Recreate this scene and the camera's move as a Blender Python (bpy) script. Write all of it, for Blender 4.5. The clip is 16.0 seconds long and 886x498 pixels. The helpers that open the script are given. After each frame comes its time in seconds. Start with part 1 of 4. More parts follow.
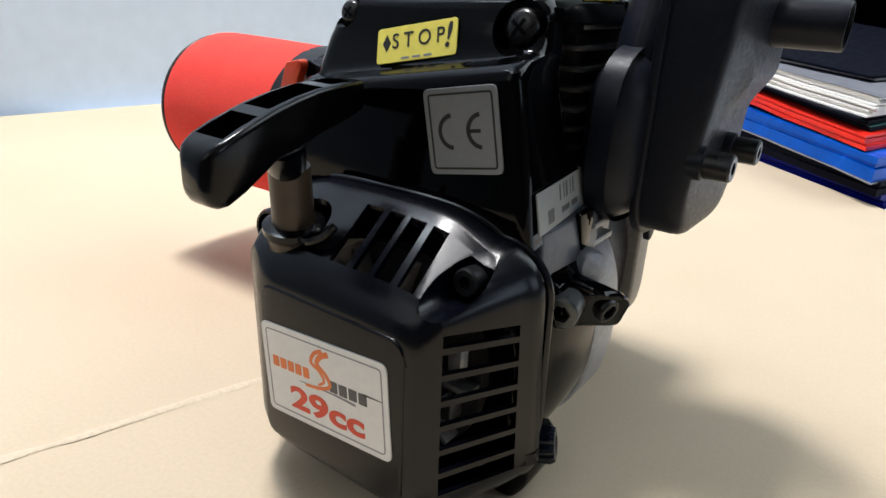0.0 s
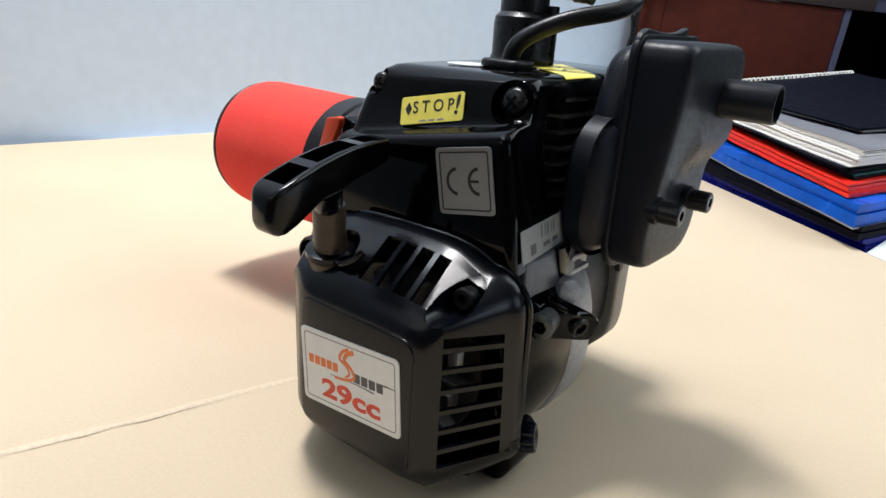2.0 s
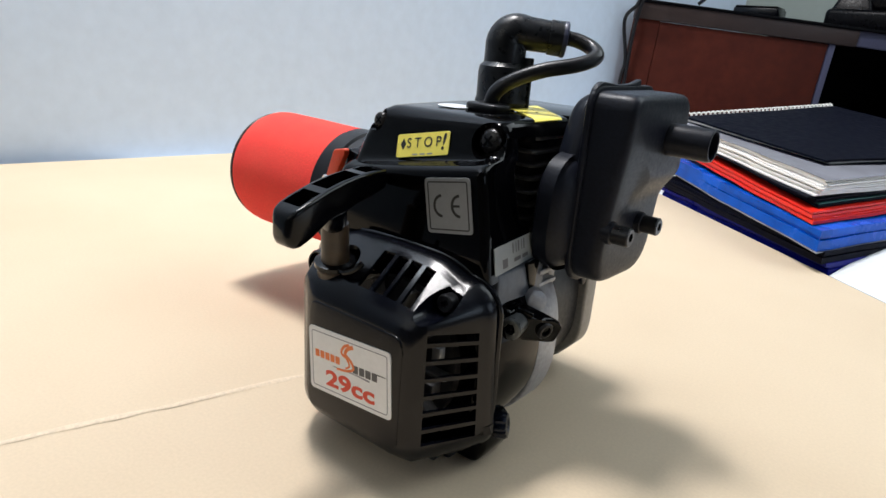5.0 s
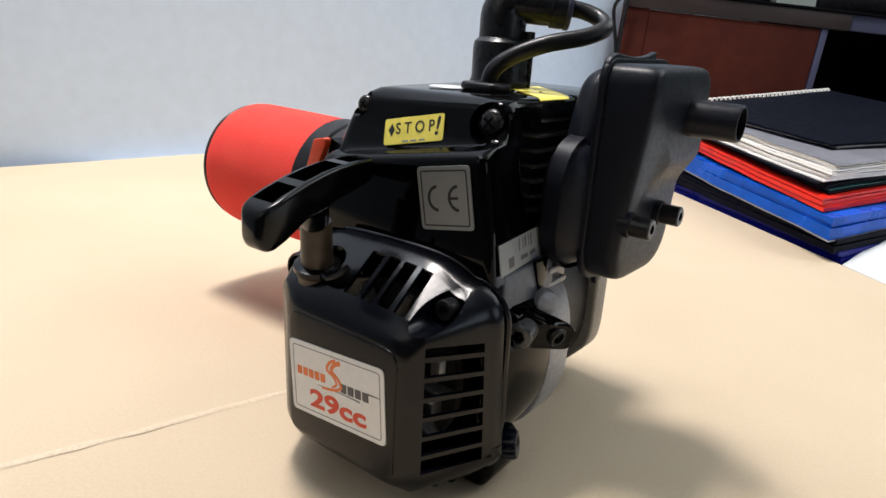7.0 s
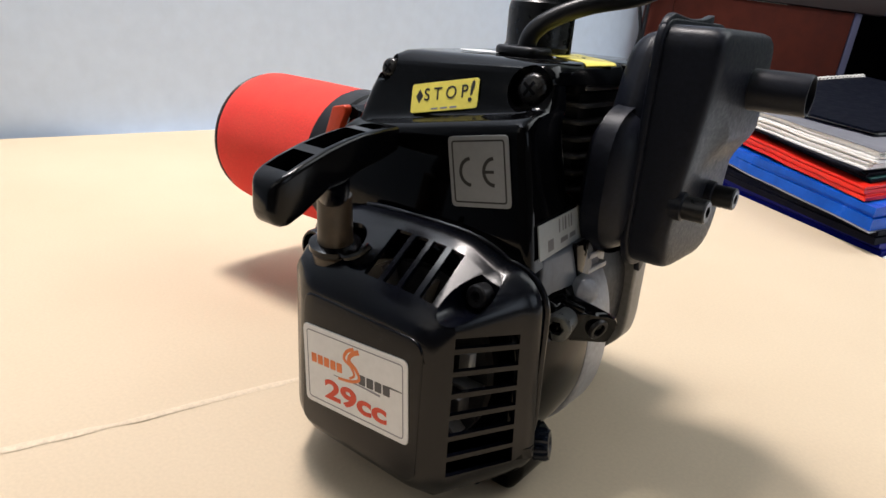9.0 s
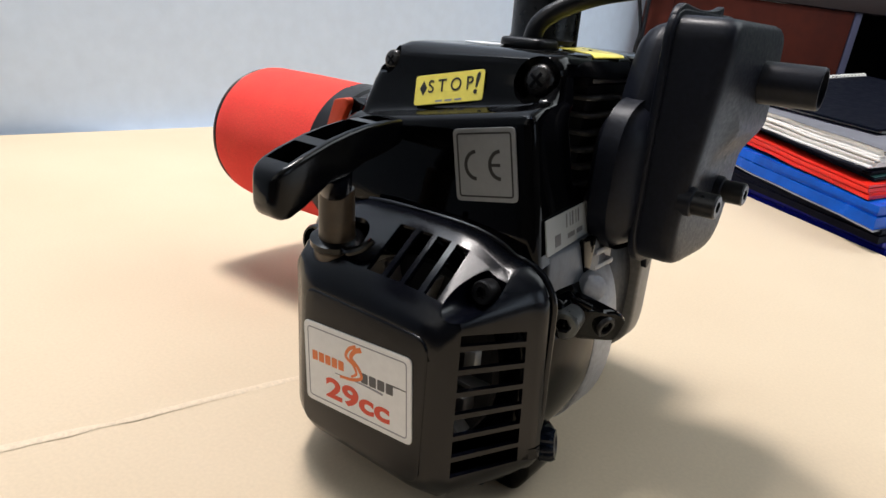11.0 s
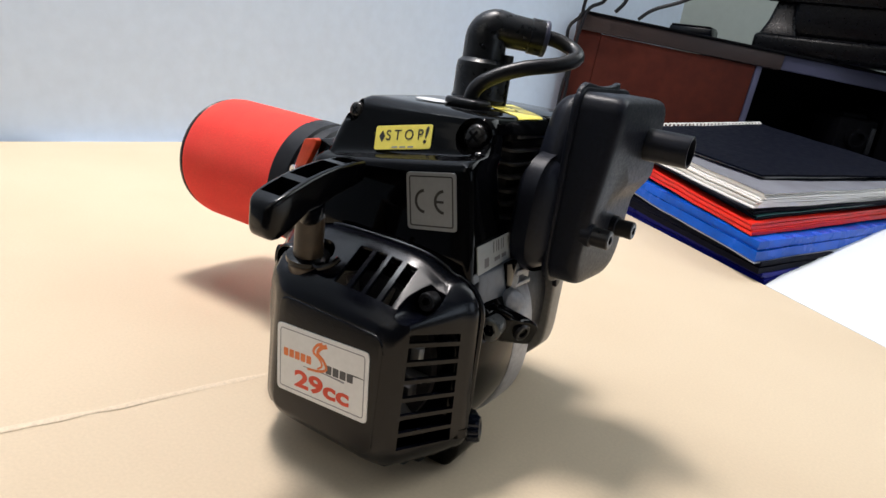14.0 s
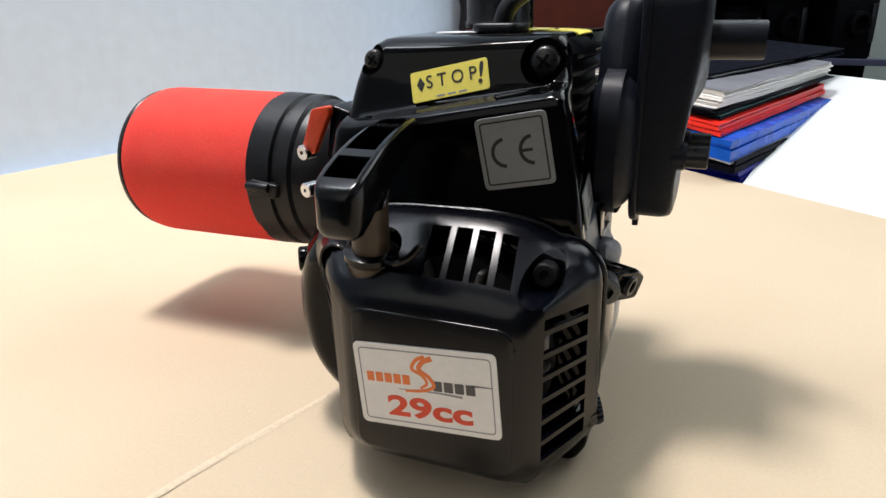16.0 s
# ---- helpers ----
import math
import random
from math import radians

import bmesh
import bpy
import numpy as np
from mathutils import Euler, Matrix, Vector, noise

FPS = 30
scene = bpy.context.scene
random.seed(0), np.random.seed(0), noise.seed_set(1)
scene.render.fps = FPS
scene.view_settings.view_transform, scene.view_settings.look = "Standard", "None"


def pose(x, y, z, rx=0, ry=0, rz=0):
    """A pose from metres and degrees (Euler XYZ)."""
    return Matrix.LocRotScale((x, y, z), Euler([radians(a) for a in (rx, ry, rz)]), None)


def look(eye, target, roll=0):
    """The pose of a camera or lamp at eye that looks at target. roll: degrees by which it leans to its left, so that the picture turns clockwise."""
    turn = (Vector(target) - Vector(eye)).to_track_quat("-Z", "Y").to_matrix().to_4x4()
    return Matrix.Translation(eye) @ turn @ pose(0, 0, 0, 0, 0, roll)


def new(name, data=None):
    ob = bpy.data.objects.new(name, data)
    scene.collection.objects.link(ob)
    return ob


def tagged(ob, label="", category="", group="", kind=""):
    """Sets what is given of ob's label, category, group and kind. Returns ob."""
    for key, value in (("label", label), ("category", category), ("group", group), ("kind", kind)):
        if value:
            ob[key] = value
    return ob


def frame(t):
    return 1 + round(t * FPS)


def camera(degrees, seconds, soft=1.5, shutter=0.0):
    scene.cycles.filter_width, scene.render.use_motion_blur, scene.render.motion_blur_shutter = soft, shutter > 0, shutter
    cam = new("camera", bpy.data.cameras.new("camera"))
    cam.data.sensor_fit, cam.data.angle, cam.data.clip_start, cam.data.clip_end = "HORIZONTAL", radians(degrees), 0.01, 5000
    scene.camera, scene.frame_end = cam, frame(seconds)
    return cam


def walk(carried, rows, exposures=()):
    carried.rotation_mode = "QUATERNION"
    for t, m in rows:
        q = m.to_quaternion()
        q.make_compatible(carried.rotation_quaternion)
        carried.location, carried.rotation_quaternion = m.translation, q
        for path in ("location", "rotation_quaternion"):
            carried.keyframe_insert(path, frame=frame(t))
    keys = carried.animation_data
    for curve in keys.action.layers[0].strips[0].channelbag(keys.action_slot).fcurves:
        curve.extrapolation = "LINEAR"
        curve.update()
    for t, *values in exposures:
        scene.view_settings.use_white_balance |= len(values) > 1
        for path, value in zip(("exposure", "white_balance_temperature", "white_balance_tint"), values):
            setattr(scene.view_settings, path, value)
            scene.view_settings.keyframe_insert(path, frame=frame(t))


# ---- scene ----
cam = camera(67.5, 16.0)
PATH = [
    (0, (0.10497, -0.09905, 0.13836), (-0.05641, 0.12722, 0.02541), 2.90),
    (0.5, (0.10941, -0.10644, 0.14666), (-0.05481, 0.12061, 0.03953), 3.48),
    (1, (0.12700, -0.11556, 0.15145), (-0.04143, 0.10994, 0.04765), 3.45),
    (1.5, (0.13270, -0.12421, 0.15244), (-0.03801, 0.10000, 0.04957), 3.79),
    (2, (0.13253, -0.13054, 0.15387), (-0.03838, 0.09423, 0.05254), 4.14),
    (2.5, (0.12573, -0.13161, 0.14716), (-0.04160, 0.09480, 0.04355), 4.04),
    (3, (0.12832, -0.12790, 0.15248), (-0.04387, 0.09554, 0.05040), 4.49),
    (3.5, (0.14495, -0.12441, 0.15813), (-0.02350, 0.10331, 0.05928), 6.07),
    (4, (0.15915, -0.13640, 0.16438), (-0.01325, 0.09194, 0.07419), 5.66),
    (4.5, (0.16024, -0.14570, 0.16538), (-0.01455, 0.08073, 0.07494), 5.34),
    (5, (0.16059, -0.15883, 0.16566), (-0.01268, 0.06785, 0.07294), 4.98),
    (5.2, (0.16029, -0.15967, 0.16628), (-0.01549, 0.06492, 0.07319), 4.57),
    (7.3, (0.12937, -0.12928, 0.15232), (-0.03860, 0.10072, 0.05804), 3.87),
    (7.5, (0.12168, -0.12537, 0.15022), (-0.04553, 0.10418, 0.05353), 4.23),
    (8, (0.12332, -0.12427, 0.14947), (-0.04429, 0.10333, 0.04895), 5.45),
    (8.5, (0.12371, -0.12427, 0.14786), (-0.04763, 0.10083, 0.04802), 4.97),
    (9, (0.12411, -0.12406, 0.14721), (-0.04782, 0.10052, 0.04718), 4.72),
    (9.2, (0.12372, -0.12356, 0.14678), (-0.04911, 0.10021, 0.04649), 4.66),
    (11.3, (0.12020, -0.12207, 0.14419), (-0.05001, 0.10389, 0.04432), 5.06),
    (11.5, (0.12380, -0.12818, 0.14646), (-0.04380, 0.10046, 0.04831), 5.46),
    (12, (0.12515, -0.14027, 0.14987), (-0.03543, 0.09412, 0.05357), 6.22),
    (12.5, (0.13392, -0.15500, 0.15919), (-0.02713, 0.08066, 0.06683), 7.80),
    (13, (0.14263, -0.16882, 0.16211), (-0.01473, 0.07096, 0.07414), 8.45),
    (13.5, (0.14362, -0.17143, 0.16390), (-0.01252, 0.06957, 0.07708), 8.76),
    (14, (0.14144, -0.16389, 0.15925), (-0.00660, 0.08171, 0.07112), 8.60),
    (14.5, (0.12469, -0.16287, 0.15384), (-0.02801, 0.07969, 0.06528), 6.08),
    (15, (0.08960, -0.14833, 0.14333), (-0.04286, 0.09974, 0.03884), 1.13),
    (15.5, (0.07587, -0.14796, 0.14957), (-0.03165, 0.11479, 0.05261), 1.87),
    (16, (0.06778, -0.15008, 0.14286), (-0.03980, 0.11102, 0.04162), -1.01),
]
LOOK = ((0, 0.02, 6480, 10), (1, 0.03, 6400, 9), (2, 0, 6520, 10), (3, 0, 6600, 11), (4, 0, 6560, 10), (5, -0.02, 6560, 11), (7.3, -0.05, 6950, 14), (8, -0.06, 7000, 15), (9.2, -0.06, 7000, 15), (11.3, -0.04, 6800, 13), (12, -0.02, 6750, 13), (13, -0.03, 6700, 12), (14.5, -0.06, 6900, 14), (15.5, 0, 6760, 12), (16, 0, 6800, 12))
walk(cam, [(t, look(eye, target, roll)) for t, eye, target, roll in PATH], LOOK)

# ---- light ----
K = 0.0007  # metres per drawing unit: everything below is drawn in these units
world = bpy.data.worlds.new("room_air")
world.use_nodes = True
world.node_tree.nodes["Background"].inputs[0].default_value = (0.68, 0.76, 0.82, 1)
world.node_tree.nodes["Background"].inputs[1].default_value = 0.10
scene.world = world


def area_lamp(name, at, target, sx, sy, watts, colour, spread=180):
    data = bpy.data.lights.new(name, "AREA")
    data.shape, data.size, data.size_y, data.energy, data.color, data.spread = "RECTANGLE", sx, sy, watts, colour, radians(spread)
    ob = new(name, data)
    ob.matrix_world = look(Vector(at), Vector(target))
    return ob


area_lamp("ceiling_lamp", (-0.385, 0.205, 1.61), (-0.385, 0.205, 0), 0.26, 0.26, 14.0, (0.985, 0.965, 0.97), 125)
# Added lamp out of view, gives the cover's slot bars their highlights.
area_lamp("highlight_lamp", (-0.43, 0.02, 1.10), (0.01, 0.01, 0.08), 0.08, 0.40, 2.2, (0.84, 0.93, 1.0))
# Added fill from behind the viewpoint, brightens the engine's front and stickers.
area_lamp("rear_fill_lamp", (-0.35, -1.30, 1.15), (0.01, 0.01, 0.05), 1.1, 1.1, 3.2, (0.95, 0.98, 0.95))
# Added panel with no known fixture, brightens the wall, pile and cover top.
area_lamp("fill_panel", (0.62, 1.35, 1.50), (0.0, 1.15, 0.1), 1.3, 1.7, 24.0, (0.84, 0.945, 1.0))
# Added bluish lamp out of view for blue right-hand edges; no window is built.
area_lamp("blue_side_lamp", (2.05, 0.35, 0.75), (0.0, 0.15, 0.1), 0.8, 0.7, 3.5, (0.66, 0.82, 1.0))


# ---- materials ----
def material(name, base, rough=0.5, metal=0.0, coat=0.0, grain=0.0, grain_scale=400, bump=0.0, bump_scale=900, vary=None, vary_scale=30, spec=0.5):
    m = bpy.data.materials.new(name)
    m.use_nodes = True
    nt = m.node_tree
    b = nt.nodes["Principled BSDF"]
    b.inputs["Base Color"].default_value = (*base, 1)
    b.inputs["Roughness"].default_value = rough
    b.inputs["Metallic"].default_value = metal
    b.inputs["Coat Weight"].default_value = coat
    b.inputs["Coat Roughness"].default_value = 0.08
    b.inputs["Specular IOR Level"].default_value = spec
    tc = nt.nodes.new("ShaderNodeTexCoord")

    def noisy(scale, detail=4.0):
        n = nt.nodes.new("ShaderNodeTexNoise")
        n.inputs["Scale"].default_value = scale
        n.inputs["Detail"].default_value = detail
        nt.links.new(tc.outputs["Object"], n.inputs["Vector"])
        return n

    def ramp(src, lo, hi, a, c):
        r = nt.nodes.new("ShaderNodeMapRange")
        r.inputs["From Min"].default_value, r.inputs["From Max"].default_value = lo, hi
        r.inputs["To Min"].default_value, r.inputs["To Max"].default_value = a, c
        nt.links.new(src, r.inputs["Value"])
        return r

    colour = None
    if vary:
        n = noisy(vary_scale)
        mix = nt.nodes.new("ShaderNodeMix")
        mix.data_type = "RGBA"
        mix.inputs["A"].default_value, mix.inputs["B"].default_value = (*base, 1), (*vary, 1)
        r = ramp(n.outputs["Fac"], 0.35, 0.7, 0, 1)
        nt.links.new(r.outputs["Result"], mix.inputs["Factor"])
        colour = mix.outputs["Result"]
    if grain:
        n = noisy(grain_scale, 6)
        r = ramp(n.outputs["Fac"], 0.3, 0.7, 1 - grain, 1 + grain)
        mul = nt.nodes.new("ShaderNodeMix")
        mul.data_type, mul.blend_type = "RGBA", "MULTIPLY"
        mul.inputs["Factor"].default_value = 1
        if colour:
            nt.links.new(colour, mul.inputs["A"])
        else:
            mul.inputs["A"].default_value = (*base, 1)
        nt.links.new(r.outputs["Result"], mul.inputs["B"])
        colour = mul.outputs["Result"]
        rr = ramp(n.outputs["Fac"], 0.3, 0.7, max(0.02, rough * (1 - grain)), min(1, rough * (1 + grain)))
        nt.links.new(rr.outputs["Result"], b.inputs["Roughness"])
    if colour:
        nt.links.new(colour, b.inputs["Base Color"])
    if bump:
        n = noisy(bump_scale, 5)
        bp = nt.nodes.new("ShaderNodeBump")
        bp.inputs["Strength"].default_value = bump
        bp.inputs["Distance"].default_value = 0.0005
        nt.links.new(n.outputs["Fac"], bp.inputs["Height"])
        nt.links.new(bp.outputs["Normal"], b.inputs["Normal"])
    return m


GLOSS = material("black_gloss_plastic", (0.001, 0.001, 0.0013), 0.07, grain=0.25, grain_scale=150, bump=0.02, bump_scale=220, spec=0.15)
SATIN = material("black_satin_plastic", (0.0012, 0.0017, 0.0042), 0.22, grain=0.15, grain_scale=900, bump=0.03, bump_scale=2500, spec=0.31)
GRIPM = material("black_grip_plastic", (0.0015, 0.0015, 0.002), 0.18, grain=0.2, grain_scale=500, bump=0.04, bump_scale=1500, spec=0.25)
MATTE = material("black_heatproof_paint", (0.008, 0.010, 0.017), 0.40, grain=0.2, grain_scale=700, bump=0.08, bump_scale=3000, spec=0.2)
RUBBER = material("black_rubber", (0.008, 0.0085, 0.011), 0.36, grain=0.2, grain_scale=300, bump=0.05, bump_scale=1200, spec=0.3)
BOOTM = material("scuffed_black_rubber", (0.005, 0.0055, 0.007), 0.32, grain=0.3, grain_scale=260, bump=0.1, bump_scale=900, vary=(0.016, 0.018, 0.022), vary_scale=110, spec=0.3)
BOOTEND = material("blue_grey_rubber", (0.035, 0.04, 0.075), 0.4, grain=0.2, grain_scale=400)
NUTM = material("glossy_blue_black_steel", (0.006, 0.010, 0.022), 0.16, 0.4, grain=0.15, grain_scale=300)
CASEM = material("grey_case_paint", (0.085, 0.10, 0.125), 0.38, 0.25, grain=0.2, grain_scale=300, bump=0.12, bump_scale=700)
STEELB = material("dull_steel_bolt", (0.09, 0.10, 0.105), 0.34, 0.7, grain=0.25, grain_scale=400)
FINM = material("fin_metal", (0.10, 0.10, 0.105), 0.45, 0.3, grain=0.2, bump=0.1)
DARK = material("dark_cast_metal", (0.03, 0.03, 0.032), 0.5, 0.3, grain=0.2, bump=0.1)
FOAM = material("red_filter_foam", (0.88, 0.072, 0.06), 0.95, grain=0.12, grain_scale=1600, bump=0.5, bump_scale=2600, vary=(0.88, 0.085, 0.065), vary_scale=60, spec=0.15)
ALU = material("cast_aluminium", (0.36, 0.38, 0.42), 0.42, 0.3, grain=0.15, grain_scale=500, bump=0.15, bump_scale=1200, vary=(0.27, 0.28, 0.31), vary_scale=90)
PLATE = material("grey_steel_plate", (0.24, 0.235, 0.23), 0.45, 0.5, grain=0.15, bump=0.1)
ZINC = material("zinc_plated_steel", (0.75, 0.75, 0.78), 0.25, 1.0, grain=0.1)
BOLT = material("blackened_steel", (0.02, 0.02, 0.022), 0.33, 0.5, grain=0.2)
BLACKSCREW = material("black_oxide_screw", (0.010, 0.009, 0.009), 0.3, grain=0.35, grain_scale=500, bump=0.1, spec=0.4)
ORANGE = material("orange_red_plastic", (0.75, 0.07, 0.02), 0.4, grain=0.06)
YELLOW = material("yellow_sticker", (0.96, 0.82, 0.14), 0.35, grain=0.05)
SILVER = material("silver_grey_sticker", (0.25, 0.26, 0.27), 0.35, 0.35, grain=0.05)
PAPERW = material("white_sticker", (0.84, 0.85, 0.87), 0.35, grain=0.03)
INK = material("black_ink", (0.012, 0.012, 0.012), 0.5)
GREYINK = material("grey_ink", (0.28, 0.28, 0.33), 0.5)
DARKINK = material("dark_grey_ink", (0.09, 0.09, 0.10), 0.5)
INKORANGE = material("orange_ink", (0.85, 0.22, 0.06), 0.5)
INKRED = material("red_ink", (0.75, 0.07, 0.03), 0.5)
CARD = material("brown_cardboard", (0.63, 0.513, 0.368), 0.72, grain=0.035, grain_scale=700, bump=0.07, bump_scale=900, vary=(0.595, 0.476, 0.335), vary_scale=6, spec=0.3)
# Paler card colour, paints the lit edge of the fold.
FOLDLIT = material("lit_fold_paper", (0.675, 0.552, 0.405), 0.8, grain=0.1, grain_scale=700)
FARWALL = material("dark_beige_unseen_wall", (0.30, 0.28, 0.26), 0.9, grain=0.05, grain_scale=30)
WALL = material("pale_blue_grey_paint", (0.60, 0.695, 0.82), 0.85, grain=0.03, grain_scale=60, bump=0.1, bump_scale=400)
WALLG = material("grey_green_paint", (0.35, 0.395, 0.37), 0.85, grain=0.03, grain_scale=60, bump=0.1, bump_scale=400)
WOOD = material("red_brown_veneer", (0.066, 0.0135, 0.008), 0.6, grain=0.15, grain_scale=60, vary=(0.05, 0.0105, 0.007), vary_scale=12, spec=0.1)
WOODEDGE = material("dark_brown_edging", (0.026, 0.0135, 0.012), 0.5, grain=0.15, grain_scale=80)
# One black for desk and equipment, also for shade painted in screw crosses.
BLACKIN = material("black_finish_and_shade", (0.002, 0.002, 0.003), 0.6, grain=0.2, spec=0.06)
BLUEGREY = material("blue_grey_laminate", (0.05, 0.052, 0.10), 0.5, grain=0.08)
WHITEP = material("white_board", (0.74, 0.77, 0.80), 0.6, grain=0.02, grain_scale=200)
BRONZE = material("brown_nylon", (0.055, 0.034, 0.018), 0.35, grain=0.2, grain_scale=300, vary=(0.03, 0.02, 0.012), vary_scale=90)
SHEETS = material("white_paper_edges", (0.86, 0.84, 0.80), 0.8, grain=0.12, grain_scale=1500)
COVERB = material("black_paper_cover", (0.002, 0.0027, 0.008), 0.6, grain=0.15, grain_scale=120, spec=0.05)
CLEAR = material("grey_plastic_sheet", (0.24, 0.245, 0.28), 0.24, grain=0.12, grain_scale=25, bump=0.05, bump_scale=30)
REDP = material("red_plastic_folder", (0.82, 0.022, 0.012), 0.35, grain=0.12, grain_scale=50, spec=0.2)
BLUEP = material("blue_plastic_folder", (0.0, 0.085, 0.50), 0.25, grain=0.28, grain_scale=30, spec=0.07)
NAVYP = material("navy_plastic_folder", (0.001, 0.004, 0.17), 0.3, grain=0.12, grain_scale=40, spec=0.06)
TEALP = material("teal_plastic_folder", (0.02, 0.14, 0.14), 0.35, grain=0.06, grain_scale=80)
MONITORM = material("black_monitor_plastic", (0.002, 0.002, 0.003), 0.3, grain=0.2, grain_scale=200, spec=0.12)
FLOORM = material("grey_floor", (0.25, 0.25, 0.26), 0.7, grain=0.1, grain_scale=30)


# ---- shaping helpers ----
def root_of(ob):
    while ob is not None and ob.parent:
        ob = ob.parent
    return Vector(ob.location) if ob is not None else Vector((0, 0, 0))


def part(name, bm, mat, parent=None, label="", sharp=35):
    bmesh.ops.recalc_face_normals(bm, faces=bm.faces)
    bmesh.ops.scale(bm, vec=(K, K, K), verts=bm.verts)
    bmesh.ops.translate(bm, vec=-root_of(parent), verts=bm.verts)
    me = bpy.data.meshes.new(name)
    bm.to_mesh(me)
    bm.free()
    for p in me.polygons:
        p.use_smooth = True
    me.set_sharp_from_angle(angle=radians(sharp))
    me.materials.append(mat)
    ob = new(name, me)
    if parent:
        ob.parent = parent
    if label:
        ob["label"] = label
    return ob


def thing(name, at, label, category, group="", kind=""):
    ob = new(name)
    ob.location = Vector(at) * K
    ob.empty_display_size = 0.01
    return tagged(ob, label, category, group, kind)


def loft(loops, closed=True, cap0=True, cap1=True, bm=None):
    bm = bm or bmesh.new()
    rows = [[bm.verts.new(p) for p in loop] for loop in loops]
    n = len(rows[0])
    for a, b in zip(rows, rows[1:]):
        for i in range(n if closed else n - 1):
            j = (i + 1) % n
            bm.faces.new((a[i], a[j], b[j], b[i]))
    if cap0:
        bm.faces.new(rows[0][::-1])
    if cap1:
        bm.faces.new(rows[-1])
    return bm


def box(x0, x1, y0, y1, z0, z1, bevel=1.0, seg=2, bm=None):
    out = bm or bmesh.new()
    b = bmesh.new()
    bmesh.ops.create_cube(b, size=1)
    for v in b.verts:
        v.co = Vector(((x0 + x1) / 2 + v.co.x * (x1 - x0), (y0 + y1) / 2 + v.co.y * (y1 - y0), (z0 + z1) / 2 + v.co.z * (z1 - z0)))
    if bevel:
        bmesh.ops.bevel(b, geom=b.edges[:], offset=bevel, segments=seg, affect="EDGES", profile=0.5)
    if not bm:
        out.free()
        return b
    me = bpy.data.meshes.new("tmp")
    b.to_mesh(me)
    out.from_mesh(me)
    bpy.data.meshes.remove(me)
    b.free()
    return out


def frame_of(a):
    a = Vector(a).normalized()
    u = a.cross(Vector((0, 0, 1)))
    if u.length < 0.05:
        u = a.cross(Vector((0, 1, 0)))
    u.normalize()
    return a, u, u.cross(a)


def turned(p0, p1, profile, seg=32, bm=None, cap=True):
    """A turned shape along p0 to p1: profile rows of (share along the axis, radius)."""
    p0, p1 = Vector(p0), Vector(p1)
    a, u, v = frame_of(p1 - p0)
    loops = []
    for s, r in profile:
        c = p0.lerp(p1, s)
        loops.append([c + r * (math.cos(t) * u + math.sin(t) * v) for t in (2 * math.pi * i / seg for i in range(seg))])
    return loft(loops, True, cap, cap, bm)


def rod(p0, p1, r, edge=0.8, seg=24, bm=None):
    length = (Vector(p1) - Vector(p0)).length
    e = min(edge / length, 0.4)
    return turned(p0, p1, [(0, r - edge), (e * 0.3, r - edge * 0.3), (e, r), (1 - e, r), (1 - e * 0.3, r - edge * 0.3), (1, r - edge)], seg, bm)


def smooth_line(points, steps=8):
    pts = [Vector(p) for p in points]
    pts = [2 * pts[0] - pts[1], *pts, 2 * pts[-1] - pts[-2]]
    out = []
    for i in range(1, len(pts) - 2):
        p0, p1, p2, p3 = pts[i - 1 : i + 3]
        for k in range(steps):
            t = k / steps
            out.append(0.5 * (2 * p1 + (p2 - p0) * t + (2 * p0 - 5 * p1 + 4 * p2 - p3) * t * t + (3 * p1 - p0 - 3 * p2 + p3) * t**3))
    return [*out, pts[-2]]


def hose(points, r, steps=8, seg=14, bm=None):
    line = smooth_line(points, steps)
    loops, ref = [], None
    for i, c in enumerate(line):
        d = (line[min(i + 1, len(line) - 1)] - line[max(i - 1, 0)]).normalized()
        if ref is None:
            ref = frame_of(d)[1]
        ref = (ref - d * ref.dot(d)).normalized()
        w = d.cross(ref)
        loops.append([c + r * (math.cos(t) * ref + math.sin(t) * w) for t in (2 * math.pi * k / seg for k in range(seg))])
    return loft(loops, bm=bm)


def rounded(poly, r, n=5):
    """A polygon in 2D with its corners rounded; r may be one number or one for each corner."""
    out = []
    m = len(poly)
    for i in range(m):
        p, a, b = Vector(poly[i]), Vector(poly[i - 1]), Vector(poly[(i + 1) % m])
        ri = r[i] if isinstance(r, (list, tuple)) else r
        da, db = (a - p), (b - p)
        ri = min(ri, da.length * 0.49, db.length * 0.49)
        s, e = p + da.normalized() * ri, p + db.normalized() * ri
        for k in range(n + 1):
            t = k / n
            out.append((1 - t) ** 2 * s + 2 * t * (1 - t) * p + t * t * e)
    return out


def inset(loop, d):
    m = len(loop)
    area = sum(loop[i - 1].x * loop[i].y - loop[i].x * loop[i - 1].y for i in range(m))
    sign = 1 if area > 0 else -1
    out = []
    for i in range(m):
        t = loop[(i + 1) % m] - loop[i - 1]
        t.normalize()
        out.append(loop[i] + sign * d * Vector((-t.y, t.x)))
    return out


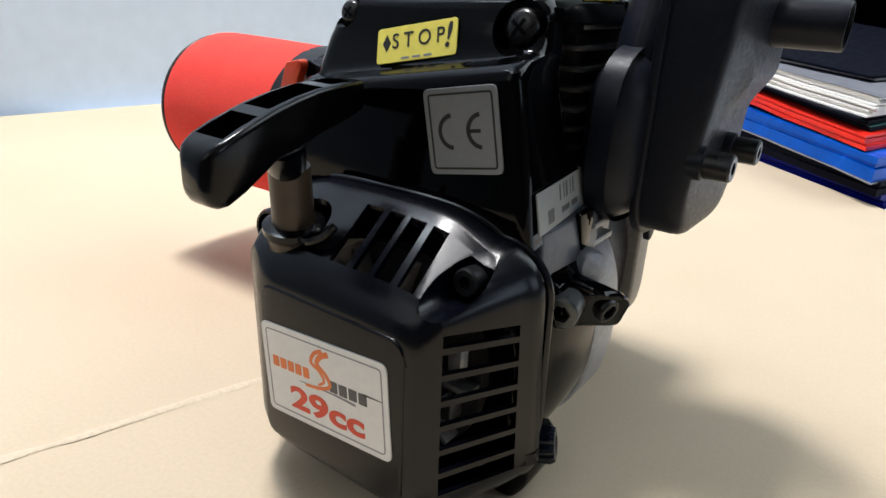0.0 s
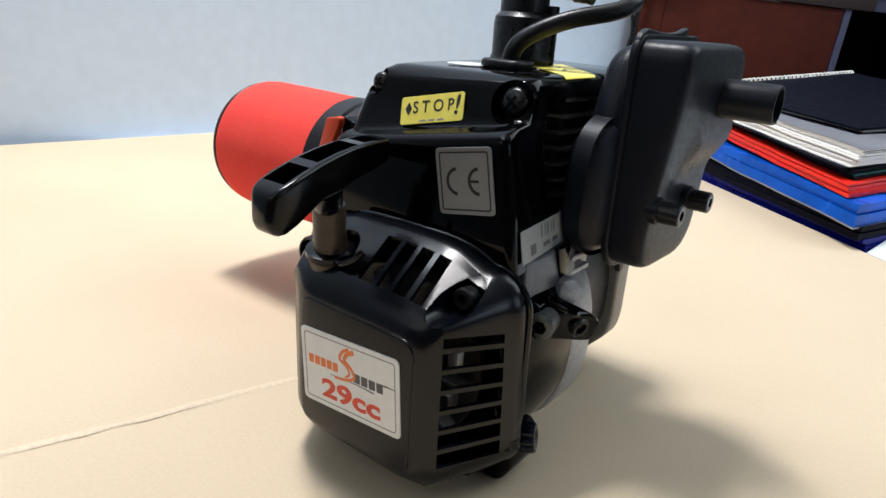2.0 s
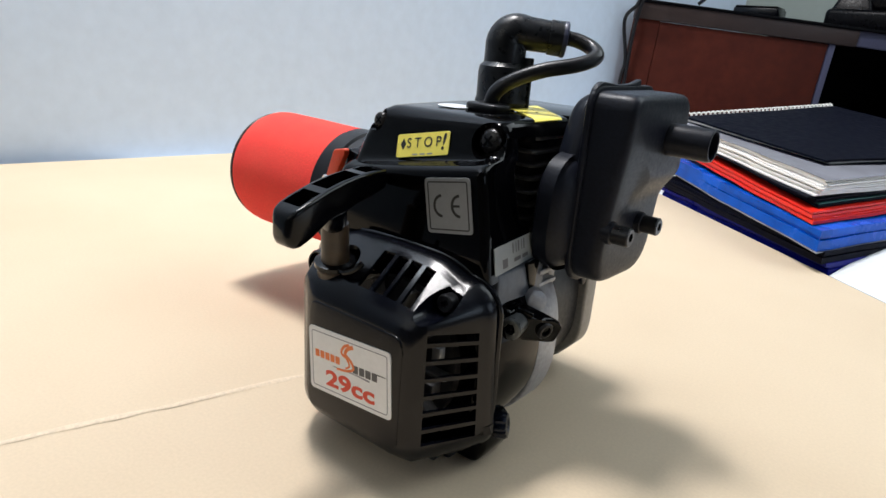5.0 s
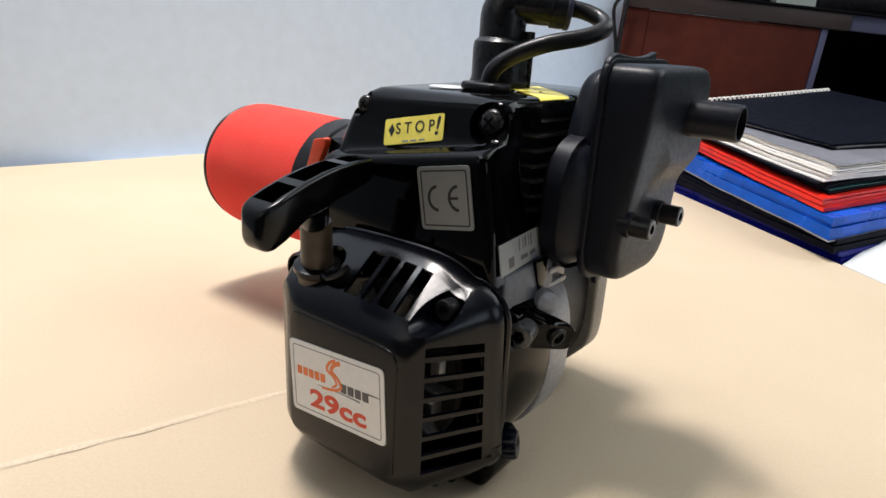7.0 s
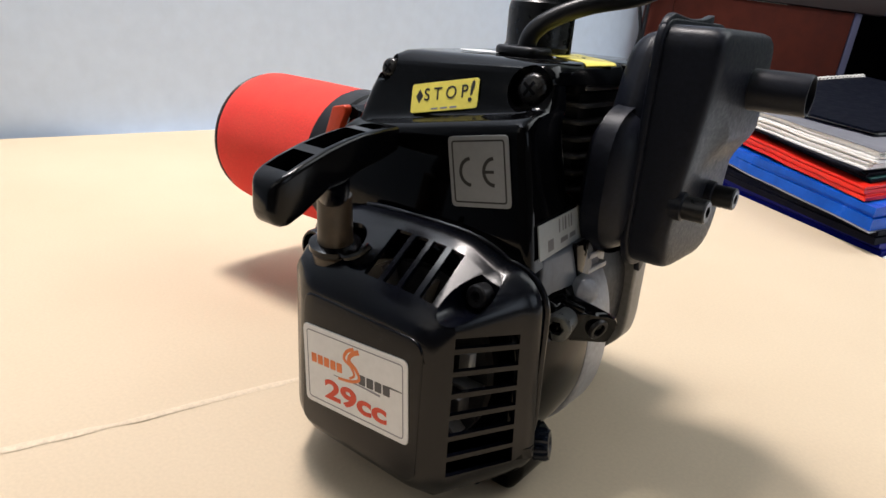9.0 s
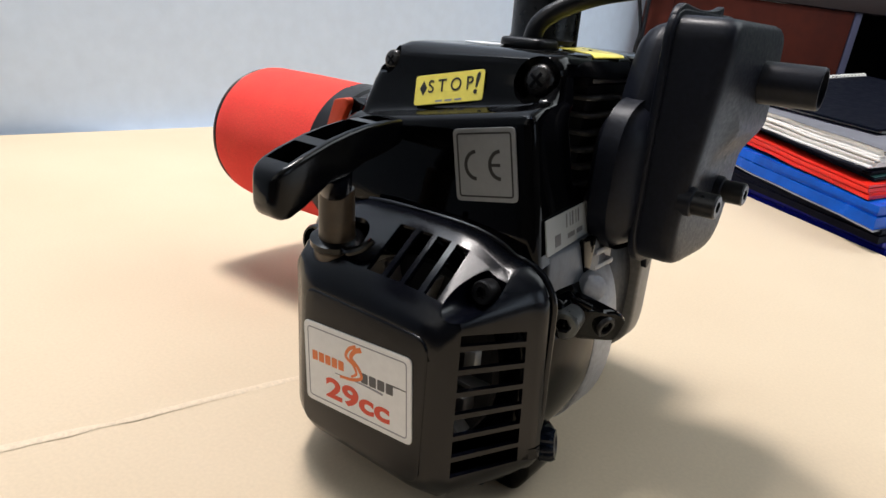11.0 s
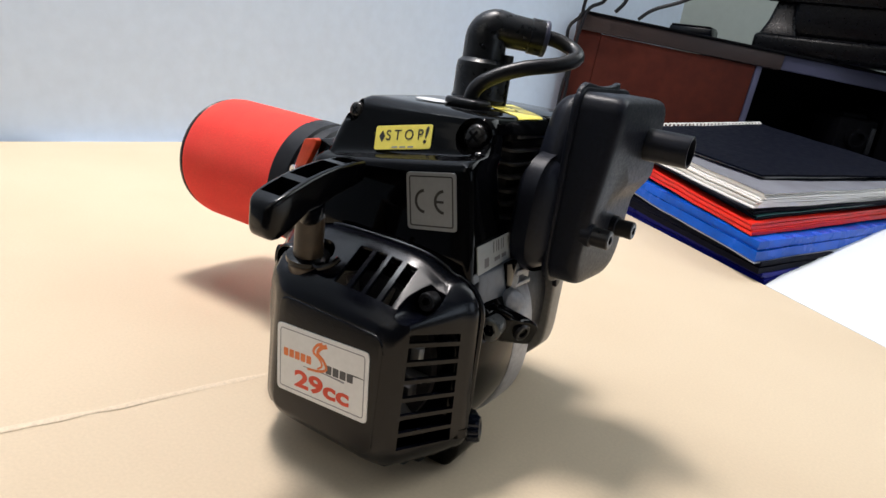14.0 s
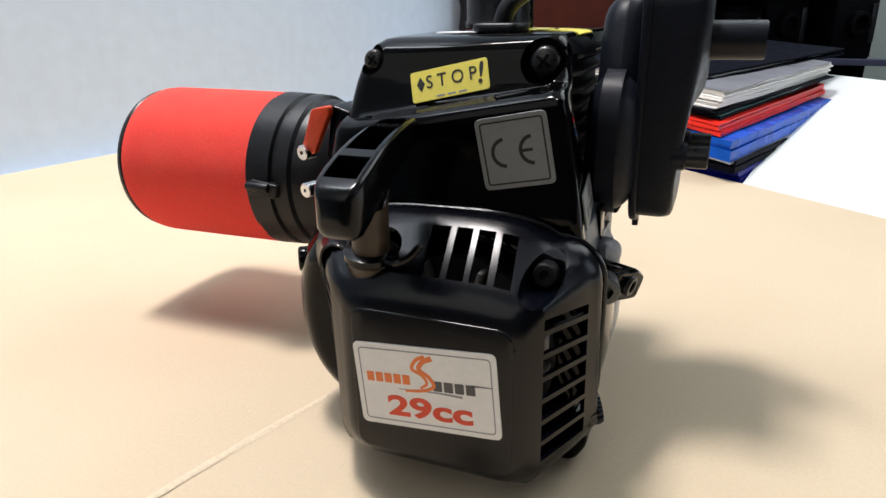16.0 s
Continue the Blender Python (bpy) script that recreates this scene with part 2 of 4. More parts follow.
def prism(loop, axis, a, b, bevel=1.0, steps=3, bm=None):
    """An outline in 2D drawn out along an axis from a to b, with rounded rims."""
    def lift(q, h):
        return Vector({"x": (h, q.x, q.y), "y": (q.x, h, q.y), "z": (q.x, q.y, h)}[axis])
    s = 1 if b > a else -1
    rows = []
    for k in range(steps + 1):
        t = math.pi / 2 * k / steps
        rows.append((inset(loop, bevel * (1 - math.sin(t))), a + s * bevel * (1 - math.cos(t))))
    for k in range(steps, -1, -1):
        t = math.pi / 2 * k / steps
        rows.append((inset(loop, bevel * (1 - math.sin(t))), b - s * bevel * (1 - math.cos(t))))
    return loft([[lift(q, h) for q in lp] for lp, h in rows], bm=bm)


def place(bm, m):
    bmesh.ops.transform(bm, matrix=m, verts=bm.verts)
    return bm


def lettering(name, text, size, mat, m, parent, label="", bold=0.0):
    """Words as thin mesh letters, centred at the pose m (drawing units)."""
    cu = bpy.data.curves.new(name, "FONT")
    cu.body, cu.size, cu.align_x, cu.align_y, cu.extrude, cu.offset = text, size, "CENTER", "CENTER", 0.12, bold
    ob = bpy.data.objects.new(name, cu)
    scene.collection.objects.link(ob)
    me = bpy.data.meshes.new_from_object(ob.evaluated_get(bpy.context.evaluated_depsgraph_get()))
    bpy.data.objects.remove(ob)
    me.transform(Matrix.Translation(-root_of(parent)) @ Matrix.Scale(K, 4) @ m)
    me.materials.append(mat)
    out = new(name, me)
    out.parent = parent
    if label:
        out["label"] = label
    return out


def quad_frame(tl, tr, br, bl):
    """A pose whose x and y run along a four-cornered sticker, with its width and height."""
    tl, tr, br, bl = map(Vector, (tl, tr, br, bl))
    x = (tr - tl + br - bl) / 2
    y = (tl - bl + tr - br) / 2
    w, h = x.length, y.length
    x.normalize()
    n = x.cross(y).normalized()
    y = n.cross(x)
    c = (tl + tr + br + bl) / 4
    return Matrix(((x.x, y.x, n.x, c.x), (x.y, y.y, n.y, c.y), (x.z, y.z, n.z, c.z), (0, 0, 0, 1))), w, h


def slab(w, h, r, z0, z1, cx=0.0, cy=0.0):
    pts = [(cx - w / 2, cy - h / 2), (cx + w / 2, cy - h / 2), (cx + w / 2, cy + h / 2), (cx - w / 2, cy + h / 2)]
    return prism(rounded(pts, r, 4), "z", z0, z1, min(0.1, abs(z1 - z0) * 0.3), 1)


def ring2d(w, h, r, t, z0, z1):
    a = rounded([(-w / 2, -h / 2), (w / 2, -h / 2), (w / 2, h / 2), (-w / 2, h / 2)], r, 4)
    b = inset(a, t)
    loops = [[Vector((q.x, q.y, z)) for q in lp] for lp, z in ((a, z0), (a, z1), (b, z1), (b, z0), (a, z0))]
    return loft(loops, cap0=False, cap1=False)


def stroke(points, width, z0, z1, taper=None):
    """A flat brush stroke along 2D points."""
    line = smooth_line([(x, y, 0) for x, y in points], 6)
    left, right = [], []
    for i, c in enumerate(line):
        d = (line[min(i + 1, len(line) - 1)] - line[max(i - 1, 0)]).normalized()
        w = width * (taper[0] + (taper[1] - taper[0]) * i / (len(line) - 1) if taper else 1) / 2
        nrm = Vector((-d.y, d.x, 0)) * w
        left.append(c + nrm)
        right.append(c - nrm)
    loop = left + right[::-1]
    return loft([[Vector((p.x, p.y, z)) for p in loop] for z in (z0, z1)])


def carve(ob, cutter):
    """Cuts a closed shape, in drawing units, out of an engine part."""
    bmesh.ops.recalc_face_normals(cutter, faces=cutter.faces)
    bmesh.ops.scale(cutter, vec=(K, K, K), verts=cutter.verts)
    bmesh.ops.translate(cutter, vec=-root_of(ob), verts=cutter.verts)
    cm = bpy.data.meshes.new("tmp")
    cutter.to_mesh(cm)
    cutter.free()
    co = new("tmp", cm)
    co.parent = ob.parent
    mat = ob.data.materials[0]
    bo = ob.modifiers.new("cut", "BOOLEAN")
    bo.object, bo.operation, bo.solver = co, "DIFFERENCE", "EXACT"
    me = bpy.data.meshes.new_from_object(ob.evaluated_get(bpy.context.evaluated_depsgraph_get()))
    ob.modifiers.clear()
    bpy.data.objects.remove(co)
    me.name = ob.name
    me.materials.clear()
    me.materials.append(mat)
    for p in me.polygons:
        p.use_smooth = True
        p.material_index = 0
    me.set_sharp_from_angle(angle=radians(45))
    ob.data = me


# ---- the setting ----
def ground_sheet():
    # far corner, right edge, near side, back edge by the wall
    poly = [(-600, 1420), (-560, 1232), (900, 18), (870, -258), (-955, -290)]
    bm = bmesh.new()
    # a straight-edged sheet cut by its outline, with a pressed fold line
    lp = [Vector(p) for p in poly]
    vs = [bm.verts.new((p.x, p.y, 0)) for p in lp]
    bm.faces.new(vs)
    fold_a, fold_b = Vector((-146, -122, 0)), Vector((-108, 0, 0))
    d = (fold_b - fold_a).normalized()
    nrm = Vector((d.y, -d.x, 0))
    for off in (-7, -3.5, -1.2, 0, 1.2, 3.5, 7):
        geom = bm.verts[:] + bm.edges[:] + bm.faces[:]
        bmesh.ops.bisect_plane(bm, geom=geom, plane_co=fold_a + nrm * off, plane_no=nrm)
    for k in range(-6, 10):
        geom = bm.verts[:] + bm.edges[:] + bm.faces[:]
        bmesh.ops.bisect_plane(bm, geom=geom, plane_co=fold_a + d * (k * 90 + 30), plane_no=d)
    for v in bm.verts:
        s = (v.co - fold_a).dot(nrm)
        along = (v.co - fold_a).dot(d)
        if along < 190:
            v.co.z = 0.0
            if abs(s) < 0.5:
                v.co.z = 0.7
            elif abs(s) < 2:
                v.co.z = 0.4
            elif abs(s) < 4:
                v.co.z = -0.15
    res = bmesh.ops.extrude_face_region(bm, geom=bm.faces[:])
    for v in [g for g in res["geom"] if isinstance(g, bmesh.types.BMVert)]:
        v.co.z -= 6
    return part("ground", bm, CARD, sharp=50)


# Pale strip along the fold: paints the light its raised edge catches.
def fold_strip():
    a, b = Vector((-156, -154, 1.0)), Vector((-72, 116, 0.6))
    d = (b - a).normalized()
    side = Vector((d.y, -d.x, 0))
    left, right = [], []
    for i in range(41):
        t = i / 40
        c = a.lerp(b, t) + side * (0.9 * noise.noise(Vector((t * 7, 0, 0))) + 1.3 * math.exp(-((t - 0.42) / 0.05) ** 2))
        w = 2.4 + 1.7 * noise.noise(Vector((t * 14, 3, 0)))
        left.append(c + side * w + Vector((0, 0, -0.5)))
        right.append(c - side * w + Vector((0, 0, -0.5)))
    mid = [(p + q) / 2 + Vector((0, 0, 0.9)) for p, q in zip(left, right)]
    bm = bmesh.new()
    rows = [[bm.verts.new(p) for p in row] for row in (left, mid, right)]
    for r0, r1 in zip(rows, rows[1:]):
        for i in range(40):
            bm.faces.new((r0[i], r0[i + 1], r1[i + 1], r1[i]))
    return part("fold_line", bm, FOLDLIT, sharp=60)


SHEET = ground_sheet()
fold_strip().parent = SHEET
tagged(SHEET, "light brown cardboard sheet with a pressed fold line", "cardboard", kind="structure")

WALL_A, WALL_D = Vector((-898, 127, 0)), Vector((0.19, 0.98, 0)).normalized()


def upright_panel(name, a, b, z0, z1, thick, mat, parent=None, bevel=0.0):
    a, b = Vector((*a[:2], 0)), Vector((*b[:2], 0))
    d = (b - a).normalized()
    n = Vector((-d.y, d.x, 0))
    bm = box(0, (b - a).length, 0, thick, z0, z1, bevel)
    m = Matrix(((d.x, n.x, 0, a.x), (d.y, n.y, 0, a.y), (0, 0, 1, 0), (0, 0, 0, 1)))
    return part(name, place(bm, m), mat, parent)


tagged(upright_panel("wall_west", WALL_A - WALL_D * 3500, WALL_A + WALL_D * 2180, -1100, 2400, 120, WALL), "pale blue-grey painted plain wall", "wall", kind="structure")
tagged(upright_panel("wall_north", WALL_A + WALL_D * 2180, WALL_A + WALL_D * 2180 + Vector((0.835, 0.55, 0)) * 4700, -1100, 2400, 120, WALLG), "grey-green painted wall behind the desk", "wall", kind="structure")
# East and south walls: unseen, close the room, darkened to dim the reflections.
tagged(upright_panel("wall_east", (3320, 4760), (3000, -3600), -1100, 2400, 120, FARWALL), "plain dark beige wall added out of view to close the room", "wall", kind="structure")
tagged(upright_panel("wall_south", (3100, -3500), (-1700, -3300), -1100, 2400, 120, FARWALL), "plain dark beige wall added out of view to close the room", "wall", kind="structure")
tagged(part("floor", box(-2600, 3600, -3900, 5600, -1120, -1060, 0), FLOORM), "grey floor far below the table", "floor", kind="structure")
tagged(part("ceiling", box(-2600, 3600, -3900, 5600, 2400, 2460, 0), material("white_ceiling_paint", (0.8, 0.8, 0.78), 0.9, grain=0.02)), "plain white ceiling", "ceiling", kind="structure")


def table():
    t = thing("table", (0, 0, 0), "white table under the cardboard sheet", "table")
    part("tabletop", box(-860, 1600, -300, 1500, -40, -7, 3), WHITEP, t)
    for x, y in ((-760, -230), (1500, -230), (-560, 1400), (1500, 1400)):
        part("leg", box(x - 30, x + 30, y - 30, y + 30, -1060, -40, 3), BLUEGREY, t)
    return t


table()


# ---- the engine ----
ENGINE = thing("engine", (0, 60, 0), "small black two-stroke engine with red foam air filter standing on cardboard", "engine")


def superloop(cx, cz, hx, hz, p, n=72):
    out = []
    for i in range(n):
        t = 2 * math.pi * i / n
        c, s = math.cos(t), math.sin(t)
        out.append(Vector((cx + hx * math.copysign(abs(c) ** (2 / p), c), cz + hz * math.copysign(abs(s) ** (2 / p), s))))
    return out


# fan housing, crankcase and rear flange
HOUSING = ((41, -12, 66, 48), (41.5, -13, 68.5, 52), (44, -14.5, 72, 55), (50, -16, 76, 58), (58, -17.5, 79, 59.6), (66, -17.5, 80, 60), (90, -17.5, 79, 60), (96, -17.5, 78, 59.4), (99, -17.5, 75, 57))
part("fan_housing", loft([[Vector((q.x, y, q.y)) for q in superloop(cx, 63, hx, hz, 2.45)] for y, cx, hx, hz in HOUSING]), GLOSS, ENGINE, "glossy black plastic fan housing")
part("crankcase", prism(superloop(-9, 62, 70, 61, 2.5), "y", 95, 118, 2), ALU, ENGINE, "cast aluminium crankcase")
part("case_flank", prism(rounded([(36, 84), (54, 84), (50.6, 116), (36, 116)], 2), "y", 58, 106, 1.5), CASEM, ENGINE, "blue-grey cast flank under the shroud")
part("gear_housing", prism(superloop(-10, 56, 46, 48, 2.6), "y", 112, 196, 4), DARK, ENGINE, "dark rear housing")
part("rear_flange", prism(rounded([(-70, 6), (22, 8), (40, 28), (42, 40), (42, 92), (30, 104), (-60, 104)], 8), "y", 192, 208, 2), PLATE, ENGINE, "grey steel rear flange")


def recoil_cover():
    # straight runs carry the slot edges, corners are rounded between them
    bars = [(-4.2, 4.4), (7.0, 14.2), (16.6, 24.0), (26.8, 33.6)]
    sills = [(31.6 + 10 * k, 31.6 + 10 * k + (7.7 if k < 6 else 4.6)) for k in range(7)]

    def loop(y, cx, cz, hx, hz, r, arch):
        pts = []
        low = r + (4.5 if y < 9 else 1.0)
        lo, hi = cz - hz + low, cz + hz - r
        left, right = cx - hx + r, cx + hx - r
        cuts = [lo, *(z - 0.15 * y for pair in sills for z in pair), hi]
        tops = [left, left * 0.6 - 4, *(x - 0.15 * y for pair in bars for x in pair), right]
        if y < 7:
            cuts = [lo + (hi - lo) * (z - 28) / 68 for z in cuts]
            cuts[0], cuts[-1] = lo, hi
            tops = [left + (right - left) * (x + 30) / 64 for x in tops]
            tops[0], tops[1], tops[-1] = left, left + (right - left) * 0.2, right

        def corner(x, z, a0, rad):
            for k in range(1, 6):
                a = radians(a0 + 90 * k / 6)
                pts.append((x + rad * math.cos(a), z + rad * math.sin(a)))
        def rise(x):
            return arch * (1 - min(1, abs((x - cx) / (hx - r))) ** 4)
        for z in cuts:
            pts.append((cx + hx, z))
        corner(cx + hx - r, cz + hz - r, 0, r)
        for x in tops[::-1]:
            pts.append((x, cz + hz + rise(x)))
        corner(cx - hx + r, cz + hz - r, 90, r)
        for z in cuts[::-1]:
            pts.append((cx - hx, z))
        corner(cx - hx + low, lo, 180, low)
        for x in tops:
            pts.append((max(cx - hx + low, min(cx + hx - low, x)), cz - hz))
        corner(cx + hx - low, lo, 270, low)
        return pts
    def slimmer(pts, cx, k):
        return [(cx + (x - cx) * k if x < cx else x, z) for x, z in pts]
    nc, nt = 2 + 2 * len(sills), 3 + 2 * len(bars)
    stages = [(-0.2, 34, 32, 7, 0), (0.0, 36, 34, 8, 0), (0.9, 38.8, 36.6, 9, 0.3), (2.4, 41.2, 38.9, 9, 0.8), (4.8, 43.4, 41.2, 8.5, 1.6), (8, 45.6, 43.1, 7, 2.6), (32, 57.5, 49.5, 13, 8), (36.5, 60, 51.8, 18, 8), (39.5, 61.5, 53, 19, 7.5), (44, 61.5, 53.5, 19, 7)]
    loops = []
    for y, hx, hz, r, arch in stages:
        f = max(0, min(1, y / 40))
        side = {8: -1.8, 32: 2.5, 36.5: 2.0, 39.5: 1.0}.get(y, 0)
        loops.append([Vector((x, y * (1 + 0.0032 * max(0, 95 - z)) + (side if abs(x - 1 + 7.5 * f) > hx + 6.5 * f - 6 else 0) if y > 0 else y, z)) for x, z in slimmer(loop(y, 1 - 7.5 * f, 59 + 3.5 * f, hx + 6.5 * f, hz, r, arch), 1 - 7.5 * f, 1 - 1.6 * (1 - f) / hx)])
    # the closed body, which trims the walls of its pockets
    whole = loft(loops)
    bmesh.ops.recalc_face_normals(whole, faces=whole.faces)
    body = bpy.data.meshes.new("tmp")
    whole.to_mesh(body)
    whole.free()
    bm = bmesh.new()
    rows = [[bm.verts.new(p) for p in lp] for lp in loops]
    n = len(rows[0])
    base_t = nc + 5
    open_top = {base_t + (nt - 2 - i) for i in (2, 4, 6, 8)}
    open_right = set(range(1, nc - 1, 2))
    base_l = nc + 5 + nt + 5
    open_left = {base_l + (nc - 2 - i) for i in range(1, nc - 1, 2)}
    for k, (a, b) in enumerate(zip(rows, rows[1:])):
        for i in range(n):
            j = (i + 1) % n
            if k == 5 and (i in open_top or i in open_right or i in open_left):
                continue
            bm.faces.new((a[i], a[j], b[j], b[i]))
    bm.faces.new(rows[0][::-1])
    bmesh.ops.recalc_face_normals(bm, faces=bm.faces)
    ob = part("recoil_cover", bm, SATIN, ENGINE, "satin black recoil starter cover with cooling slots", sharp=50)
    m = ob.modifiers.new("thickness", "SOLIDIFY")
    m.thickness, m.offset = 2.2 * K, -1
    # openings: pocket of the corner screw and the hollow round the rope guide
    cutter = turned((42.2, -10, 106.2), (42.2, 60, 106.2), [(0, 7.4), (1, 7.4)], 36)
    turned((-31, 19, 96.5), (-29.5, 16, 140), [(0, 12), (1, 12)], 36, cutter)
    carve(ob, cutter)
    b = ob.modifiers.new("soft_edges", "BEVEL")
    b.width, b.segments, b.limit_method, b.angle_limit = 0.85 * K, 3, "ANGLE", radians(42)
    # wall and floor of the screw pocket, flush with the sloping cover
    cup = new("tmp", bpy.data.meshes.new("tmp"))
    tube = turned((42.2, 36, 106.2), (42.2, -10, 106.2), [(0, 7.9), (1, 7.9), (1, 7.3), (0.12, 7.3)], 36)
    bmesh.ops.recalc_face_normals(tube, faces=tube.faces)
    tube.to_mesh(cup.data)
    tube.free()
    solid = new("tmp", body)
    bo = cup.modifiers.new("cut", "BOOLEAN")
    bo.object, bo.operation, bo.solver = solid, "INTERSECT", "EXACT"
    trimmed = bmesh.new()
    trimmed.from_mesh(bpy.data.meshes.new_from_object(cup.evaluated_get(bpy.context.evaluated_depsgraph_get())))
    bpy.data.objects.remove(cup)
    bpy.data.objects.remove(solid)
    part("screw_pocket", trimmed, SATIN, ob)
    return ob


COVER = recoil_cover()
# rolled rim along the back edge of the cover
rim = [(x, 42.5 + 0.045 * (x + 40), 115.4 + 7.6 * (1 - min(1, abs((x + 6.5) / 49)) ** 4)) for x in range(-38, 43, 5)]
rim += [(42.5 + 19 * math.sin(radians(a)), 46 + 0.02 * a, 96.5 + 19 * math.cos(radians(a))) for a in range(12, 91, 13)]
rim += [(61.6, 48.2, 84), (61.4, 49, 72), (61, 50.5, 60), (60.6, 52, 46), (59, 53, 34)]
part("rim", hose(rim, 1.4, 3, 10), SATIN, COVER)
# rotor seen through the slots
wheel = part("flywheel", turned((0, 44, 60), (0, 28, 60), [(0, 10), (0.02, 44), (0.5, 44), (0.52, 20), (1, 18)], 40), DARK, ENGINE, "dark cast flywheel behind the slots")
for k in range(10):
    a = 2 * math.pi * k / 10
    bm = box(20, 43, -1, 1, 28, 36, 0.3)
    place(bm, Matrix.Translation((0, 0, 60)) @ Matrix.Rotation(a, 4, "Y") @ Matrix(((1, 0, 0, 0), (0, 0, 1, 0), (0, 1, 0, 0), (0, 0, 0, 1))))
    part("fin", bm, PLATE, wheel)

part("coil_core", box(39, 44.5, 20, 25, 73, 82, 0.8), SILVER, ENGINE, "pale metal coil core behind the slots")
part("coil_core", box(34, 40, 22, 30, 50, 58, 1.0), DARK, ENGINE, "grey metal coil core behind the slots")


def socket_screw(p, axis, r, depth, parent, mat=BOLT, hexr=0.5, name="screw", label=""):
    """A socket-head screw whose head ends at p and looks along axis."""
    a, u, v = frame_of(axis)
    p = Vector(p)
    seg = 24
    def ring(c, rad, six=False):
        out = []
        for i in range(seg):
            t = 2 * math.pi * i / seg
            q = rad
            if six:
                q = rad * math.cos(math.pi / 6) / math.cos((t % (math.pi / 3)) - math.pi / 6)
            out.append(c + q * (math.cos(t) * u + math.sin(t) * v))
        return out
    loops = [ring(p - a * depth, r), ring(p - a * r * 0.12, r), ring(p, r * 0.86), ring(p, r * hexr, True), ring(p - a * r * 0.7, r * hexr * 0.96, True)]
    return part(name, loft(loops), mat, parent, label)


socket_screw((41.6, 23.5, 105.8), (0, -1, 0.1), 4.9, 11, COVER)
part("guide_hollow", turned((-31, 19, 95), (-30.7, 18.4, 103), [(0, 3), (0.0, 11.6), (0.3, 12.3), (1, 12.3), (1, 11.6), (0.35, 11.3), (0.34, 3)], 36), RUBBER, COVER)
part("screw_pocket", turned((-51, 44, 101), (-51, 20, 101), [(0, 9.5), (0.95, 8.8), (1, 8.2), (1, 7.2), (0.5, 6.8), (0.48, 0.5)], 30, cap=False), SATIN, COVER)
socket_screw((-51, 25, 101), (0, -1, 0), 5, 5, COVER, ZINC)
# raised panel that carries the name sticker
part("front_panel", prism(rounded([(-33, 25.5), (36.5, 25.5), (36.5, 91.5), (-33, 91.5)], 7, 6), "y", 0.6, -0.9, 0.8, 3), SATIN, COVER)


# rope tower and pull grip
tower = part("rope_tower", turned((-31.5, 17, 92), (-27.5, 11, 134), [(0, 4), (0.03, 8.0), (0.1, 9.0), (0.2, 9.8), (0.36, 10.4), (0.40, 9.4), (0.46, 8.4), (0.5, 7.9), (0.95, 7.6), (1, 7.4)], 36), BRONZE, COVER, "brown nylon rope guide")
for k in (-1, 0, 1):
    part("rib", rod((-29.4 + 4 * k, 7.4 + abs(k) * 1.2, 113.5), (-27.6 + 4 * k, 4.9 + abs(k) * 1.2, 133), 0.8, 0.3, 10), BRONZE, tower)
part("tower_ring", turned((-30.0, 14.6, 108), (-29.6, 14.0, 112.2), [(0, 9.5), (0.2, 11.6), (0.8, 11.6), (1, 9.0)], 32), GRIPM, COVER)
part("spring_hook", hose([(-20, 9, 109), (-15, 8, 109.5), (-10, 10, 112), (-7, 13, 116)], 1.6, 6, 8), GRIPM, COVER)


